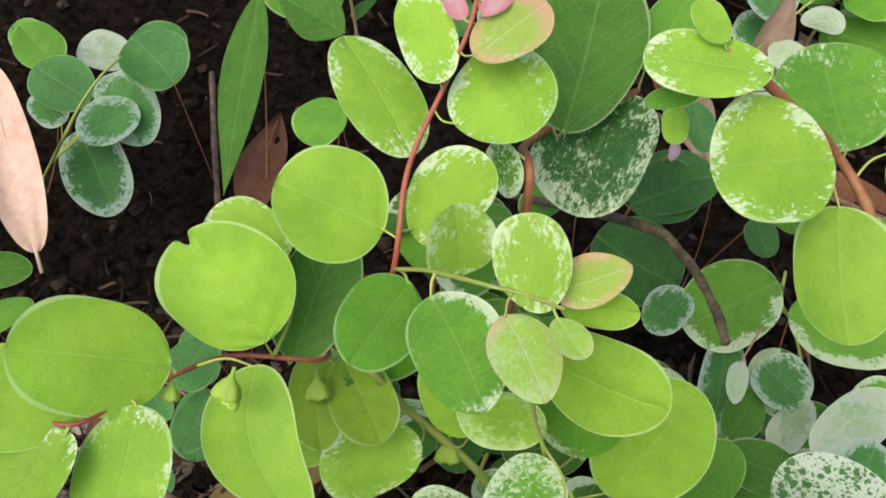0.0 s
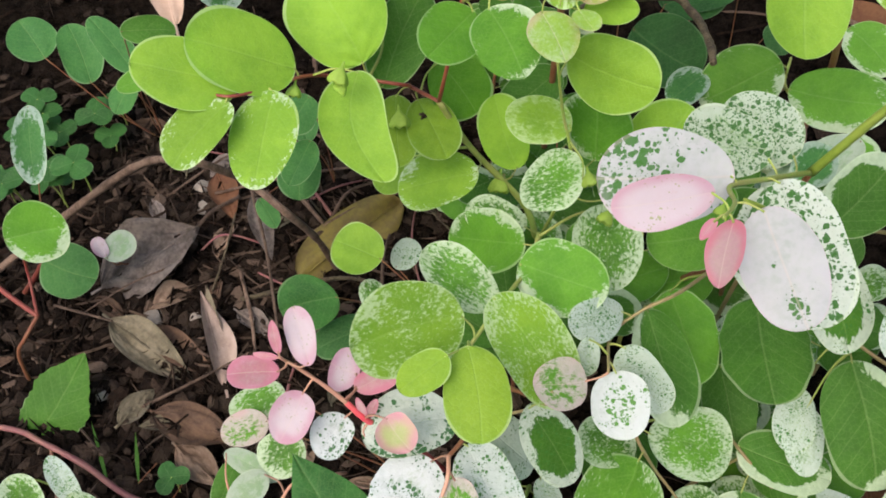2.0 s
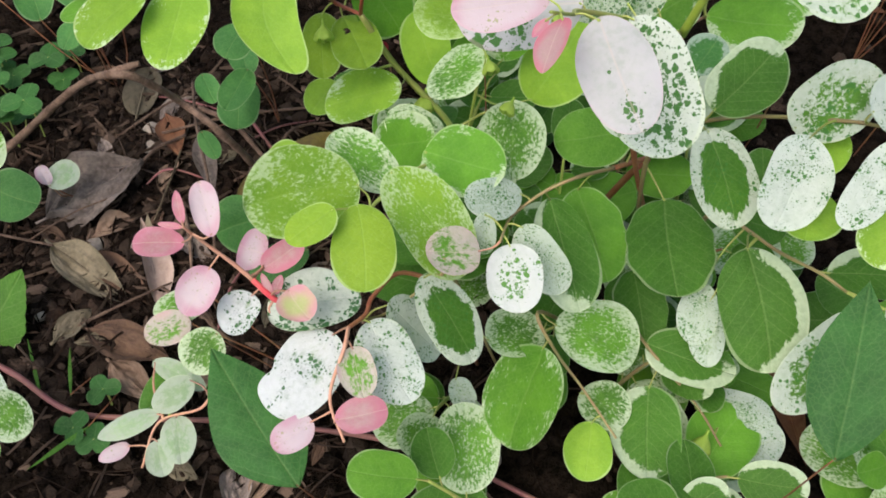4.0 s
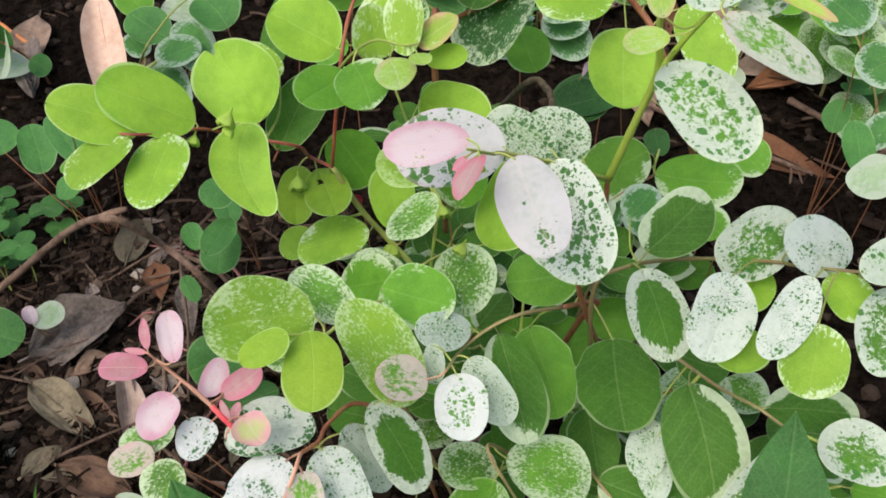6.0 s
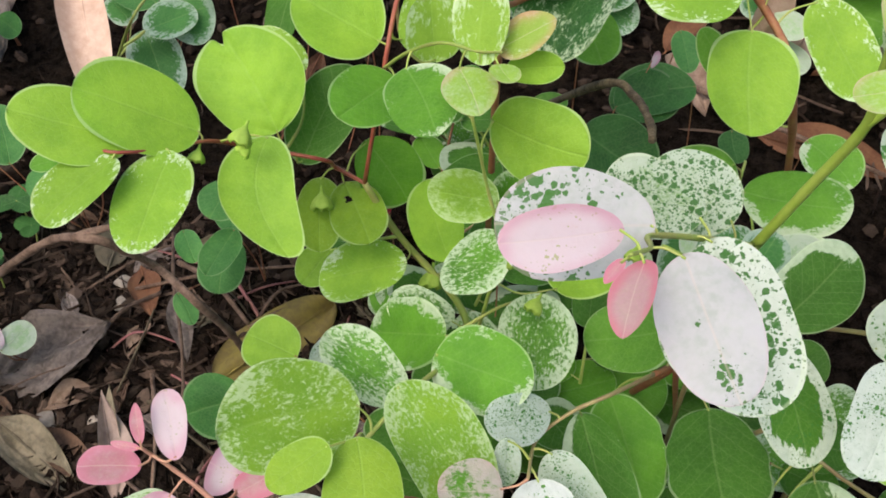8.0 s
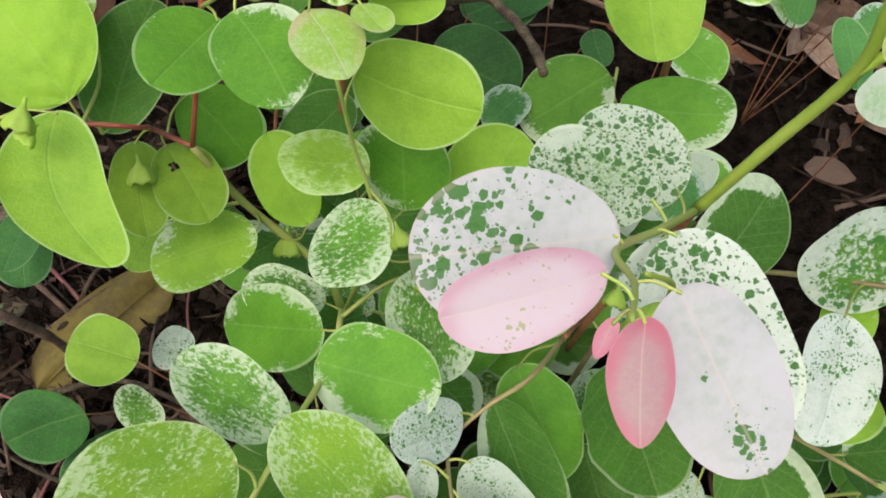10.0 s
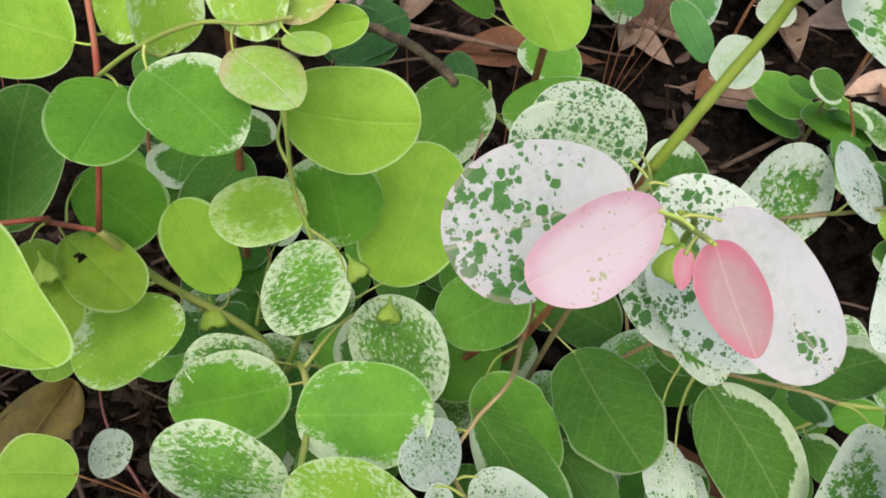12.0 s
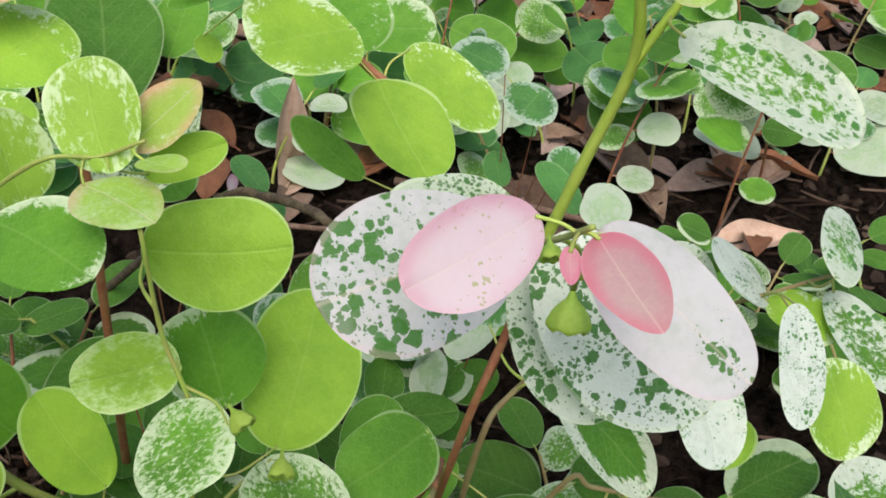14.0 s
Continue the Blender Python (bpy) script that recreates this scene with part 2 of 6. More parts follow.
LIME, LIME2 = rgb(0.272, 0.475, 0.043), rgb(0.2, 0.38, 0.033)
LEAF, LEAF2 = rgb(0.127, 0.32, 0.026), rgb(0.091, 0.252, 0.021)
# MID is set darker: shade among the low foliage is put into its colour
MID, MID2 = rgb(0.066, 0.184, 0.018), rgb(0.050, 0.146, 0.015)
DARK, DARK2 = rgb(0.042, 0.145, 0.03), rgb(0.03, 0.105, 0.024)
BLUE, BLUE2 = rgb(0.072, 0.22, 0.05), rgb(0.048, 0.165, 0.04)
SPECK = rgb(0.055, 0.18, 0.03)
PINK = rgb(0.48, 0.195, 0.235)
M = {
    "lime": leaf_material("lime_leaf", LIME, LIME2, -0.55, 0.38, edge=0.28),
    "limew": leaf_material("lime_leaf_marbled", LIME, LIME2, -0.16, 0.52, 480, pale=rgb(0.58, 0.69, 0.46), soft=0.13, drift_amount=1.8, relief=0.6),
    "limeh": leaf_material("lime_leaf_frosted", LIME, LIME2, 0.12, 0.45, 420, pale=rgb(0.44, 0.58, 0.27), soft=0.42, drift_amount=1.6),
    # lime lightened in its colour to offset the shade on upright young leaves
    "limeb": leaf_material("young_lime_leaf_frosted_lit", rgb(0.34, 0.55, 0.07), rgb(0.28, 0.48, 0.055), 0.06, 0.45, 420, pale=rgb(0.56, 0.69, 0.42), soft=0.18, drift_amount=1.7),
    "limefp": leaf_material("frosted_leaf_pink_edge", rgb(0.30, 0.46, 0.07), rgb(0.24, 0.40, 0.06), 0.22, 0.2, 520, blush=rgb(0.50, 0.33, 0.22), blush_amount=-0.12, blush_rim=0.5, pale=rgb(0.40, 0.52, 0.27), soft=0.45),
    "limem": leaf_material("lime_leaf_white_margin", LEAF, LEAF2, -0.38, 1.0, 500, drift_amount=2.0, sided=0.5),
    "limey": leaf_material("yellow_green_leaf", rgb(0.255, 0.41, 0.03), rgb(0.20, 0.35, 0.027), -0.2, 0.2, 520, pale=rgb(0.38, 0.50, 0.16), soft=0.5),
    "limeyw": leaf_material("yellow_green_leaf_marbled", rgb(0.215, 0.39, 0.03), rgb(0.17, 0.34, 0.028), 0.27, 0.2, 640, soft=0.17, pale=rgb(0.45, 0.58, 0.31)),
    "limep": leaf_material("lime_leaf_pink_edge", rgb(0.37, 0.52, 0.10), rgb(0.30, 0.46, 0.07), 0.05, 0.25, 480, blush=rgb(0.53, 0.32, 0.19), blush_amount=0.0, blush_rim=0.62, soft=0.25),
    "leafgreen": leaf_material("fresh_green_leaf", LEAF, LEAF2, -0.5, 0.5),
    "leafgreenw": leaf_material("fresh_green_leaf_marbled", LEAF, LEAF2, -0.02, 0.3, 360),
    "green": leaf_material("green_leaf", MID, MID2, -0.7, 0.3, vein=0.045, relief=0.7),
    "greenw": leaf_material("green_leaf_marbled", LEAF, MID, 0.30, 0.35, 600, soft=0.16, drift_amount=0.55),
    "margin": leaf_material("green_leaf_white_margin", MID, MID2, -0.72, 1.95, 480, drift_amount=2.8, sided=0.75, vein=0.06, relief=0.8),
    "dark": leaf_material("dark_green_leaf", DARK, DARK2, -0.9, 0.1, edge=0.1),
    "darkw": leaf_material("dark_green_leaf_marbled", DARK, DARK2, 0.2, 0.3, 420, soft=0.16),
    "blue": leaf_material("blue_green_leaf", BLUE, BLUE2, -0.9, 0.2, edge=0.15),
    "bluew": leaf_material("blue_green_leaf_marbled", BLUE, BLUE2, 0.0, 0.7, 420, pale=rgb(0.36, 0.46, 0.38), soft=0.2),
    "silver": leaf_material("silvery_young_leaf", rgb(0.35, 0.47, 0.29), rgb(0.26, 0.40, 0.22), 0.4, 0.5, 300, pale=rgb(0.42, 0.49, 0.39), soft=0.3),
    "speck": leaf_material("white_leaf_green_dusted", rgb(0.26, 0.40, 0.19), MID, 0.72, 0.4, 800, SPECK, 0.50, 760.0, pale=rgb(0.52, 0.595, 0.53), dust=0.5, dust_scale=1700.0, gather_low=0.2, soft=0.35),
    "marginf": leaf_material("green_leaf_speckled_margin", MID, MID2, -0.40, 1.7, 420, SPECK, 0.50, 620.0, pale=rgb(0.60, 0.66, 0.56), soft=0.14, drift_amount=2.8, vein=0.05, dust=0.45, dust_scale=1600.0, gather_low=0.25),
    "spots": leaf_material("white_leaf_green_splashed", MID, LEAF2, 0.46, 0.4, 380, SPECK, 0.62, 330.0, stretch=0.8, soft=0.13, pale=rgb(0.54, 0.60, 0.535), dust=0.4, dust_scale=1500.0),
    "spotp": leaf_material("rosy_white_leaf_green_splashed", LEAF, LEAF2, 0.50, 0.4, 380, rgb(0.10, 0.24, 0.04), 0.6, 420.0, stretch=0.8, soft=0.25, pale=rgb(0.54, 0.56, 0.49), blush=rgb(0.55, 0.44, 0.43), blush_amount=-0.05, dust=0.3),
    "spotf": leaf_material("pale_leaf_dark_green_spots", rgb(0.28, 0.40, 0.22), LEAF2, 0.62, 0.4, 700, rgb(0.045, 0.135, 0.03), 0.70, 620.0, stretch=0.8, pale=rgb(0.44, 0.505, 0.43), soft=0.3, dust=0.66, dust_scale=1350.0, gather_low=0.12),
    "spotw": leaf_material("white_leaf_dark_green_spots", rgb(0.38, 0.48, 0.33), LEAF2, 0.95, 0.4, 600, rgb(0.045, 0.15, 0.025), 0.80, 400.0, stretch=0.8, pale=rgb(0.59, 0.64, 0.60), soft=0.3, dust=0.62, dust_scale=1400.0, gather_low=0.18, gather_high=0.62),
    "whitesp": leaf_material("white_leaf_green_specks", rgb(0.44, 0.55, 0.38), MID, 0.9, 0.4, 420, SPECK, 0.58, 700.0, pale=rgb(0.585, 0.64, 0.615), dust=0.5, dust_scale=1600.0, gather_low=0.25, edge=0.15),
    "white": leaf_material("white_leaf_green_spots", rgb(0.51, 0.56, 0.47), MID, 1.2, 0.2, 300, rgb(0.045, 0.155, 0.022), 0.80, 370.0, gather_low=0.32, gather_high=0.66, fleck_u=0.45, dust=0.36, dust_scale=1500.0, blush=rgb(0.51, 0.44, 0.49), blush_amount=-0.14, pale=rgb(0.49, 0.49, 0.515), edge=0.15, relief=0.2),
    "whitec": leaf_material("chalk_white_leaf_dark_specks", rgb(0.50, 0.58, 0.46), MID, 0.8, 0.5, 300, rgb(0.05, 0.14, 0.045), 0.58, 520.0, dust=0.42, dust_scale=1700.0, gather_low=0.3, pale=rgb(0.61, 0.635, 0.67), soft=0.3, edge=0.1),
    "whiteb": leaf_material("white_leaf_green_heart_blotches", rgb(0.50, 0.58, 0.46), MID, 0.9, 0.4, 300, rgb(0.09, 0.25, 0.035), 0.80, 540.0, dust=0.42, dust_scale=1700.0, gather_low=0.42, gather_high=0.75, cluster=(0.48, 0.0, 0.75), pale=rgb(0.62, 0.645, 0.66), soft=0.3, edge=0.1),
    "spotd": leaf_material("white_leaf_dark_green_blotches", rgb(0.14, 0.26, 0.11), MID, 0.85, 0.2, 300, rgb(0.04, 0.14, 0.04), 0.84, 400.0, pale=rgb(0.60, 0.65, 0.60), edge=0.15),
    "whitef": leaf_material("white_leaf_few_spots", rgb(0.51, 0.54, 0.48), MID, 1.2, 0.2, 300, rgb(0.05, 0.15, 0.025), 0.78, 420.0, fleck_u=0.15, dust=0.42, dust_scale=1700.0, gather_low=0.48, gather_high=0.86, cluster=(0.79, 0.05, 0.36), blush=rgb(0.53, 0.47, 0.51), blush_amount=-0.12, pale=rgb(0.50, 0.495, 0.52), edge=0.15, relief=0.2),
    "pink": leaf_material("pink_young_leaf", rgb(0.50, 0.33, 0.34), PINK, 0.1, 0.3, 300, blush=rgb(0.52, 0.185, 0.25), blush_amount=0.22, blush_rim=0.55, pale=rgb(0.54, 0.33, 0.38), edge=0.2, soft=0.3, relief=0.2),
    "pinkd": leaf_material("dull_pink_young_leaf", rgb(0.40, 0.27, 0.265), rgb(0.40, 0.235, 0.25), -0.2, 0.2, 300, blush=rgb(0.50, 0.16, 0.21), blush_amount=0.0, blush_rim=0.66, edge=0.2, soft=0.3, relief=0.2),
    "pinkl": leaf_material("pale_pink_leaf", rgb(0.54, 0.44, 0.42), rgb(0.54, 0.38, 0.41), 0.9, 0.3, 300, rgb(0.36, 0.36, 0.20), 0.42, 560.0, dust=0.2, blush=rgb(0.51, 0.265, 0.34), blush_amount=0.12, blush_rim=0.42, pale=rgb(0.565, 0.475, 0.52), edge=0.2, relief=0.2),
    "red": leaf_material("deep_red_young_leaf", rgb(0.36, 0.02, 0.035), rgb(0.26, 0.015, 0.03), -0.9, 0.0, edge=0.1, blush=rgb(0.40, 0.03, 0.05), blush_amount=0.3),
    "pinkg": leaf_material("pink_leaf_green_heart", rgb(0.36, 0.44, 0.15), rgb(0.46, 0.44, 0.24), 0.1, 0.2, 300, blush=rgb(0.58, 0.28, 0.33), blush_amount=0.34, pale=rgb(0.60, 0.46, 0.44), edge=0.2, soft=0.4, relief=0.2),
    "pinkw": leaf_material("pink_and_green_leaf", LEAF, LEAF2, 0.45, 0.3, 420, blush=rgb(0.58, 0.33, 0.35), blush_amount=-0.1, pale=rgb(0.54, 0.46, 0.43)),
}


def plain_material(name, a, b, scale, rough=0.6, bump=0.4, distance=0.0006, through=0.0, islands=False, c=None, spec=0.35):
    """Two or three tones mixed by noise at two scales, varied from thing to thing or from piece to piece."""
    n = Nodes(name)
    place = n.put("ShaderNodeTexCoord").outputs["Object"]
    rnd = n.put("ShaderNodeNewGeometry").outputs["Random Per Island"] if islands else n.put("ShaderNodeObjectInfo").outputs["Random"]
    big, small = n.noise(place, scale, 4.0), n.noise(place, scale * 6.0, 4.0, 0.65)
    color = n.mix(n.step(n.math("ADD", n.math("MULTIPLY", big, 0.6), n.math("MULTIPLY", small, 0.4)), 0.35, 0.65), a, b)
    if c is not None:
        color = n.mix(n.step(n.math("ADD", n.math("MULTIPLY", rnd, 0.7), n.math("MULTIPLY", small, 0.3)), 0.45, 0.8), color, c)
    tone = n.math("ADD", 0.7, n.math("MULTIPLY", rnd, 0.6))
    color = n.mix(1.0, color, n.put("ShaderNodeCombineXYZ", [(0, tone), (1, tone), (2, tone)]).outputs[0], "MULTIPLY")
    height = n.math("ADD", n.math("MULTIPLY", big, 0.6), small)
    return n.finish(color, rough, height, bump, distance, through, None, spec)


STEM = {
    "stemgreen": plain_material("green_stem", rgb(0.25, 0.35, 0.06), rgb(0.31, 0.31, 0.09), 90, 0.5),
    "stemolive": plain_material("olive_stem", rgb(0.27, 0.40, 0.045), rgb(0.36, 0.45, 0.08), 60, 0.45),
    "stemred": plain_material("red_stem", rgb(0.25, 0.04, 0.032), rgb(0.29, 0.095, 0.05), 60, 0.45),
    "stemdeep": plain_material("deep_red_stem", rgb(0.17, 0.03, 0.025), rgb(0.20, 0.06, 0.035), 60, 0.5),
    "stembrown": plain_material("brown_stem", rgb(0.19, 0.055, 0.03), rgb(0.24, 0.12, 0.05), 80, 0.6),
    "stempale": plain_material("pale_brown_stem", rgb(0.25, 0.17, 0.08), rgb(0.25, 0.23, 0.09), 80, 0.55),
    "stemrose": plain_material("rosy_brown_stem", rgb(0.36, 0.17, 0.12), rgb(0.42, 0.24, 0.15), 55, 0.5),
    "stempink": plain_material("pink_stem", rgb(0.46, 0.035, 0.06), rgb(0.50, 0.10, 0.09), 55, 0.45),
}
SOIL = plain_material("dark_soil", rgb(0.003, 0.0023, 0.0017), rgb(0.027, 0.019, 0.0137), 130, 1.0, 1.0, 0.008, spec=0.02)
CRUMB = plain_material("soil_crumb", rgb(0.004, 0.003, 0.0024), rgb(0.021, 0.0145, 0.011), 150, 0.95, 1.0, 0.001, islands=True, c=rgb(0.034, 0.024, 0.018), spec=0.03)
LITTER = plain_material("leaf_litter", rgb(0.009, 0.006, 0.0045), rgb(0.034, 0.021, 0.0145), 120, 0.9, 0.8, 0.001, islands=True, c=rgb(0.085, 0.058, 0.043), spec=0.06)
DEAD_GREY = plain_material("grey_dead_leaf", rgb(0.08, 0.062, 0.052), rgb(0.24, 0.19, 0.165), 75, 0.88, 1.0, 0.001, 0.08)
DEAD_TAN = plain_material("tan_dead_leaf", rgb(0.14, 0.085, 0.055), rgb(0.26, 0.18, 0.13), 55, 0.8, 0.7, 0.001, 0.1)
DEAD_PINK = plain_material("pinkish_dead_leaf", rgb(0.38, 0.25, 0.18), rgb(0.50, 0.36, 0.28), 40, 0.7, 0.5, 0.001, 0.12)
DEAD_ROSE = plain_material("pinkish_grey_dead_leaf", rgb(0.20, 0.135, 0.11), rgb(0.33, 0.245, 0.205), 45, 0.8, 0.8, 0.001, 0.1)
DEAD_RUST = plain_material("rust_dead_leaf", rgb(0.11, 0.04, 0.018), rgb(0.18, 0.08, 0.035), 60, 0.8, 0.7, 0.001, 0.08)
DEAD_ORANGE = plain_material("orange_dry_stalk", rgb(0.42, 0.14, 0.04), rgb(0.52, 0.22, 0.07), 60, 0.7, 0.5, 0.001, 0.1)
DEAD_RUST2 = plain_material("brown_dead_leaf", rgb(0.055, 0.03, 0.019), rgb(0.13, 0.075, 0.045), 60, 0.85, 0.9, 0.001, 0.08)
DEAD_OLIVEGREY = plain_material("olive_grey_dead_leaf", rgb(0.07, 0.058, 0.036), rgb(0.16, 0.13, 0.085), 60, 0.85, 0.9, 0.001, 0.08)
DEAD_OLIVE = plain_material("olive_dead_leaf", rgb(0.20, 0.155, 0.03), rgb(0.12, 0.085, 0.03), 45, 0.7, 0.5, 0.001, 0.12)
BARK = plain_material("brown_twig", rgb(0.06, 0.034, 0.022), rgb(0.17, 0.11, 0.078), 150, 0.9, 1.0, 0.001)
BARK_DARK = plain_material("dark_twig", rgb(0.03, 0.02, 0.012), rgb(0.11, 0.085, 0.05), 160, 0.9, 1.0, 0.001)
VINE = plain_material("purple_vine", rgb(0.17, 0.055, 0.06), rgb(0.23, 0.10, 0.08), 60, 0.5)
STONE = plain_material("pebble", rgb(0.23, 0.19, 0.155), rgb(0.36, 0.31, 0.26), 70, 0.85, 0.8, 0.001)
BUD = plain_material("green_bud", rgb(0.27, 0.47, 0.05), rgb(0.40, 0.56, 0.09), 170, 0.5, 0.3, 0.0004, 0.35)


# ---- builders ----
def part(name, bm, material, parent=None, label=""):
    """Links a bmesh as one mesh object under a thing or a part."""
    data = bpy.data.meshes.new(name)
    bm.to_mesh(data)
    bm.free()
    data.materials.append(material)
    data.shade_smooth()
    ob = new(name, data)
    if parent is not None:
        ob.parent = parent
        ob.matrix_parent_inverse = parent.matrix_basis.inverted()
    if label:
        tagged(ob, label)
    return ob


def smooth_path(points, steps):
    """Catmull-Rom through the points."""
    p = [Vector(q) for q in points]
    p = [p[0] * 2 - p[1]] + p + [p[-1] * 2 - p[-2]]
    out = []
    for k in range(1, len(p) - 2):
        for j in range(steps):
            t = j / steps
            a, b, c, d = p[k - 1], p[k], p[k + 1], p[k + 2]
            out.append(0.5 * ((2 * b) + (c - a) * t + (2 * a - 5 * b + 4 * c - d) * t * t + (3 * b - a - 3 * c + d) * t ** 3))
    return out + [p[-2]]


def tube(bm, path, r0, r1, sides=8, rough=0.06, nodes=0.0):
    """A tapering round stem along the path, a little uneven, with closed ends."""
    rings, side = [], None
    for k, q in enumerate(path):
        way = (path[min(k + 1, len(path) - 1)] - path[max(k - 1, 0)]).normalized()
        side = way.orthogonal() if side is None else (side - way * side.dot(way))
        side.normalize()
        other = way.cross(side)
        r = r0 + (r1 - r0) * k / max(1, len(path) - 1)
        r *= 1 + rough * noise.noise(q * 300) + (nodes if k % 6 == 0 else 0)
        rings.append([bm.verts.new(q + (side * math.cos(a) + other * math.sin(a)) * r) for a in [2 * math.pi * j / sides for j in range(sides)]])
    for a, b in zip(rings, rings[1:]):
        for j in range(sides):
            bm.faces.new((a[j], a[(j + 1) % sides], b[(j + 1) % sides], b[j]))
    bm.faces.new(rings[0][::-1])
    bm.faces.new(rings[-1])
    return bm


HOLES = {"crumpled": ((0.80, -0.2, 0.035),), "holed": ((0.26, 0.15, 0.06), (0.42, -0.75, 0.06), (0.2, 0.7, 0.05))}


def blade(length, width, shape, rnd, rows=24, cols=12, cup=None, sag=None, wave=0.02):
    """A leaf blade in its own axes: y from base to tip, x across, z up from its face."""
    bm = bmesh.new()
    uv = bm.loops.layers.uv.new("UVMap")
    rows, cols = (40, 34) if shape in ("notch", "toothed", "holed", "crumpled") else (rows, cols)
    cup = rnd.uniform(-0.06, 0.16) if cup is None else cup
    sag = rnd.uniform(-0.02, 0.12) if sag is None else sag
    bow, lean, phase = rnd.uniform(-0.05, 0.05), rnd.uniform(-0.13, 0.10), rnd.uniform(0, 9)
    grid, where = [], {}
    for i in range(rows + 1):
        u = 0.5 - 0.5 * math.cos(math.pi * i / rows)
        s = 2 * u - 1
        if shape in ("lance", "toothed", "crumpled"):
            h = math.sin(math.pi * u ** 0.8) ** (1.05 if shape == "lance" else 0.85) * 0.98
        elif shape == "ovate":
            h = max(0.0, 1 - abs(2 * u ** 0.88 - 1) ** 2.1) ** 0.62
        else:
            h = max(0.0, 1 - abs(s + lean * (1 - s * s)) ** 2.25) ** 0.5
        row = []
        for j in range(cols + 1):
            v = 2 * j / cols - 1
            edge = abs(v) ** 3
            hw = h * width / 2
            if shape == "wavy":
                hw *= 1 + edge * (0.035 * math.sin(u * 22 + phase) + 0.02 * math.sin(u * 9 + v * 2 + phase))
            elif shape == "toothed":
                hw *= 1 + edge * (0.10 * ((u * 11 + v) % 1.0 - 0.5) + 0.06 * math.sin(u * 14 + v))
            else:
                hw *= 1 + edge * (0.028 * math.sin(u * 8 + phase + v) + 0.026 * math.sin(u * 4 + phase * 2 + 2 * v))
            x = v * hw + bow * width * math.sin(math.pi * u)
            y = u * length
            if shape == "lobed":
                x += 0.10 * width * math.exp(-((u - 0.93) / 0.13) ** 2) * (1 if v > 0 else 0.2) * abs(v) - 0.07 * width * math.exp(-((u - 0.66) / 0.07) ** 2) * (v > 0) * abs(v)
            if shape == "kidney":
                x += 0.22 * width * math.sin(math.pi * u) - 0.36 * width * u * u
            if shape == "notch" and u > 0.7:
                y -= 0.115 * length * math.exp(-((x / width + 0.05) / 0.036) ** 2) * ((u - 0.7) / 0.3) ** 2
            z = cup * width * (v * v * h * h) * 0.8 - sag * length * (u - 0.25) ** 2
            z += wave * width * noise.noise(Vector((v * 1.3, u * 1.6, phase))) * 1.6
            z += (0.03 if shape == "crumpled" else 0.007) * width * math.sin(u * 26 - abs(v) * 9) * (1 - abs(v))
            if shape == "crumpled":
                z += 0.09 * width * noise.noise(Vector((v * 3, u * 5, phase))) + 0.04 * width * noise.noise(Vector((v * 8, u * 13, phase)))
            z -= 0.015 * width * math.exp(-(v / 0.14) ** 2)
            vert = bm.verts.new((x, y, z))
            where[vert] = (v * h * 0.5 + 0.5, u)
            row.append(vert)
        grid.append(row)
    for i in range(rows):
        for j in range(cols):
            if shape in HOLES:
                u, v = 0.5 - 0.5 * math.cos(math.pi * (i + 0.5) / rows), 2 * (j + 0.5) / cols - 1
                if any(((u - a) / r) ** 2 + ((v - b) / (2.2 * r)) ** 2 < 1 + 0.9 * noise.noise(Vector((u * 25, v * 12, phase))) for a, b, r in HOLES[shape]):
                    continue
            try:
                f = bm.faces.new((grid[i][j], grid[i][j + 1], grid[i + 1][j + 1], grid[i + 1][j]))
            except ValueError:
                continue
            for loop in f.loops:
                loop[uv].uv = where[loop.vert]
    return bm


def axes(base, tip, normal):
    """The turn and place of a blade that runs from base to tip with its face along normal."""
    y = (Vector(tip) - Vector(base)).normalized()
    z = Vector(normal)
    z = (z - y * z.dot(y)).normalized()
    x = y.cross(z)
    m = Matrix((x, y, z)).transposed().to_4x4()
    m.translation = Vector(base)
    return m


def ground(x, y):
    """The height of the soil."""
    fade = 1.0 / (1.0 + 0.3 * (x * x + y * y))
    p = Vector((x, y, 0))
    return fade * (0.016 * noise.noise(p * 6) + 0.008 * noise.noise(p * 17 + Vector((3, 1, 2)))) - 0.012


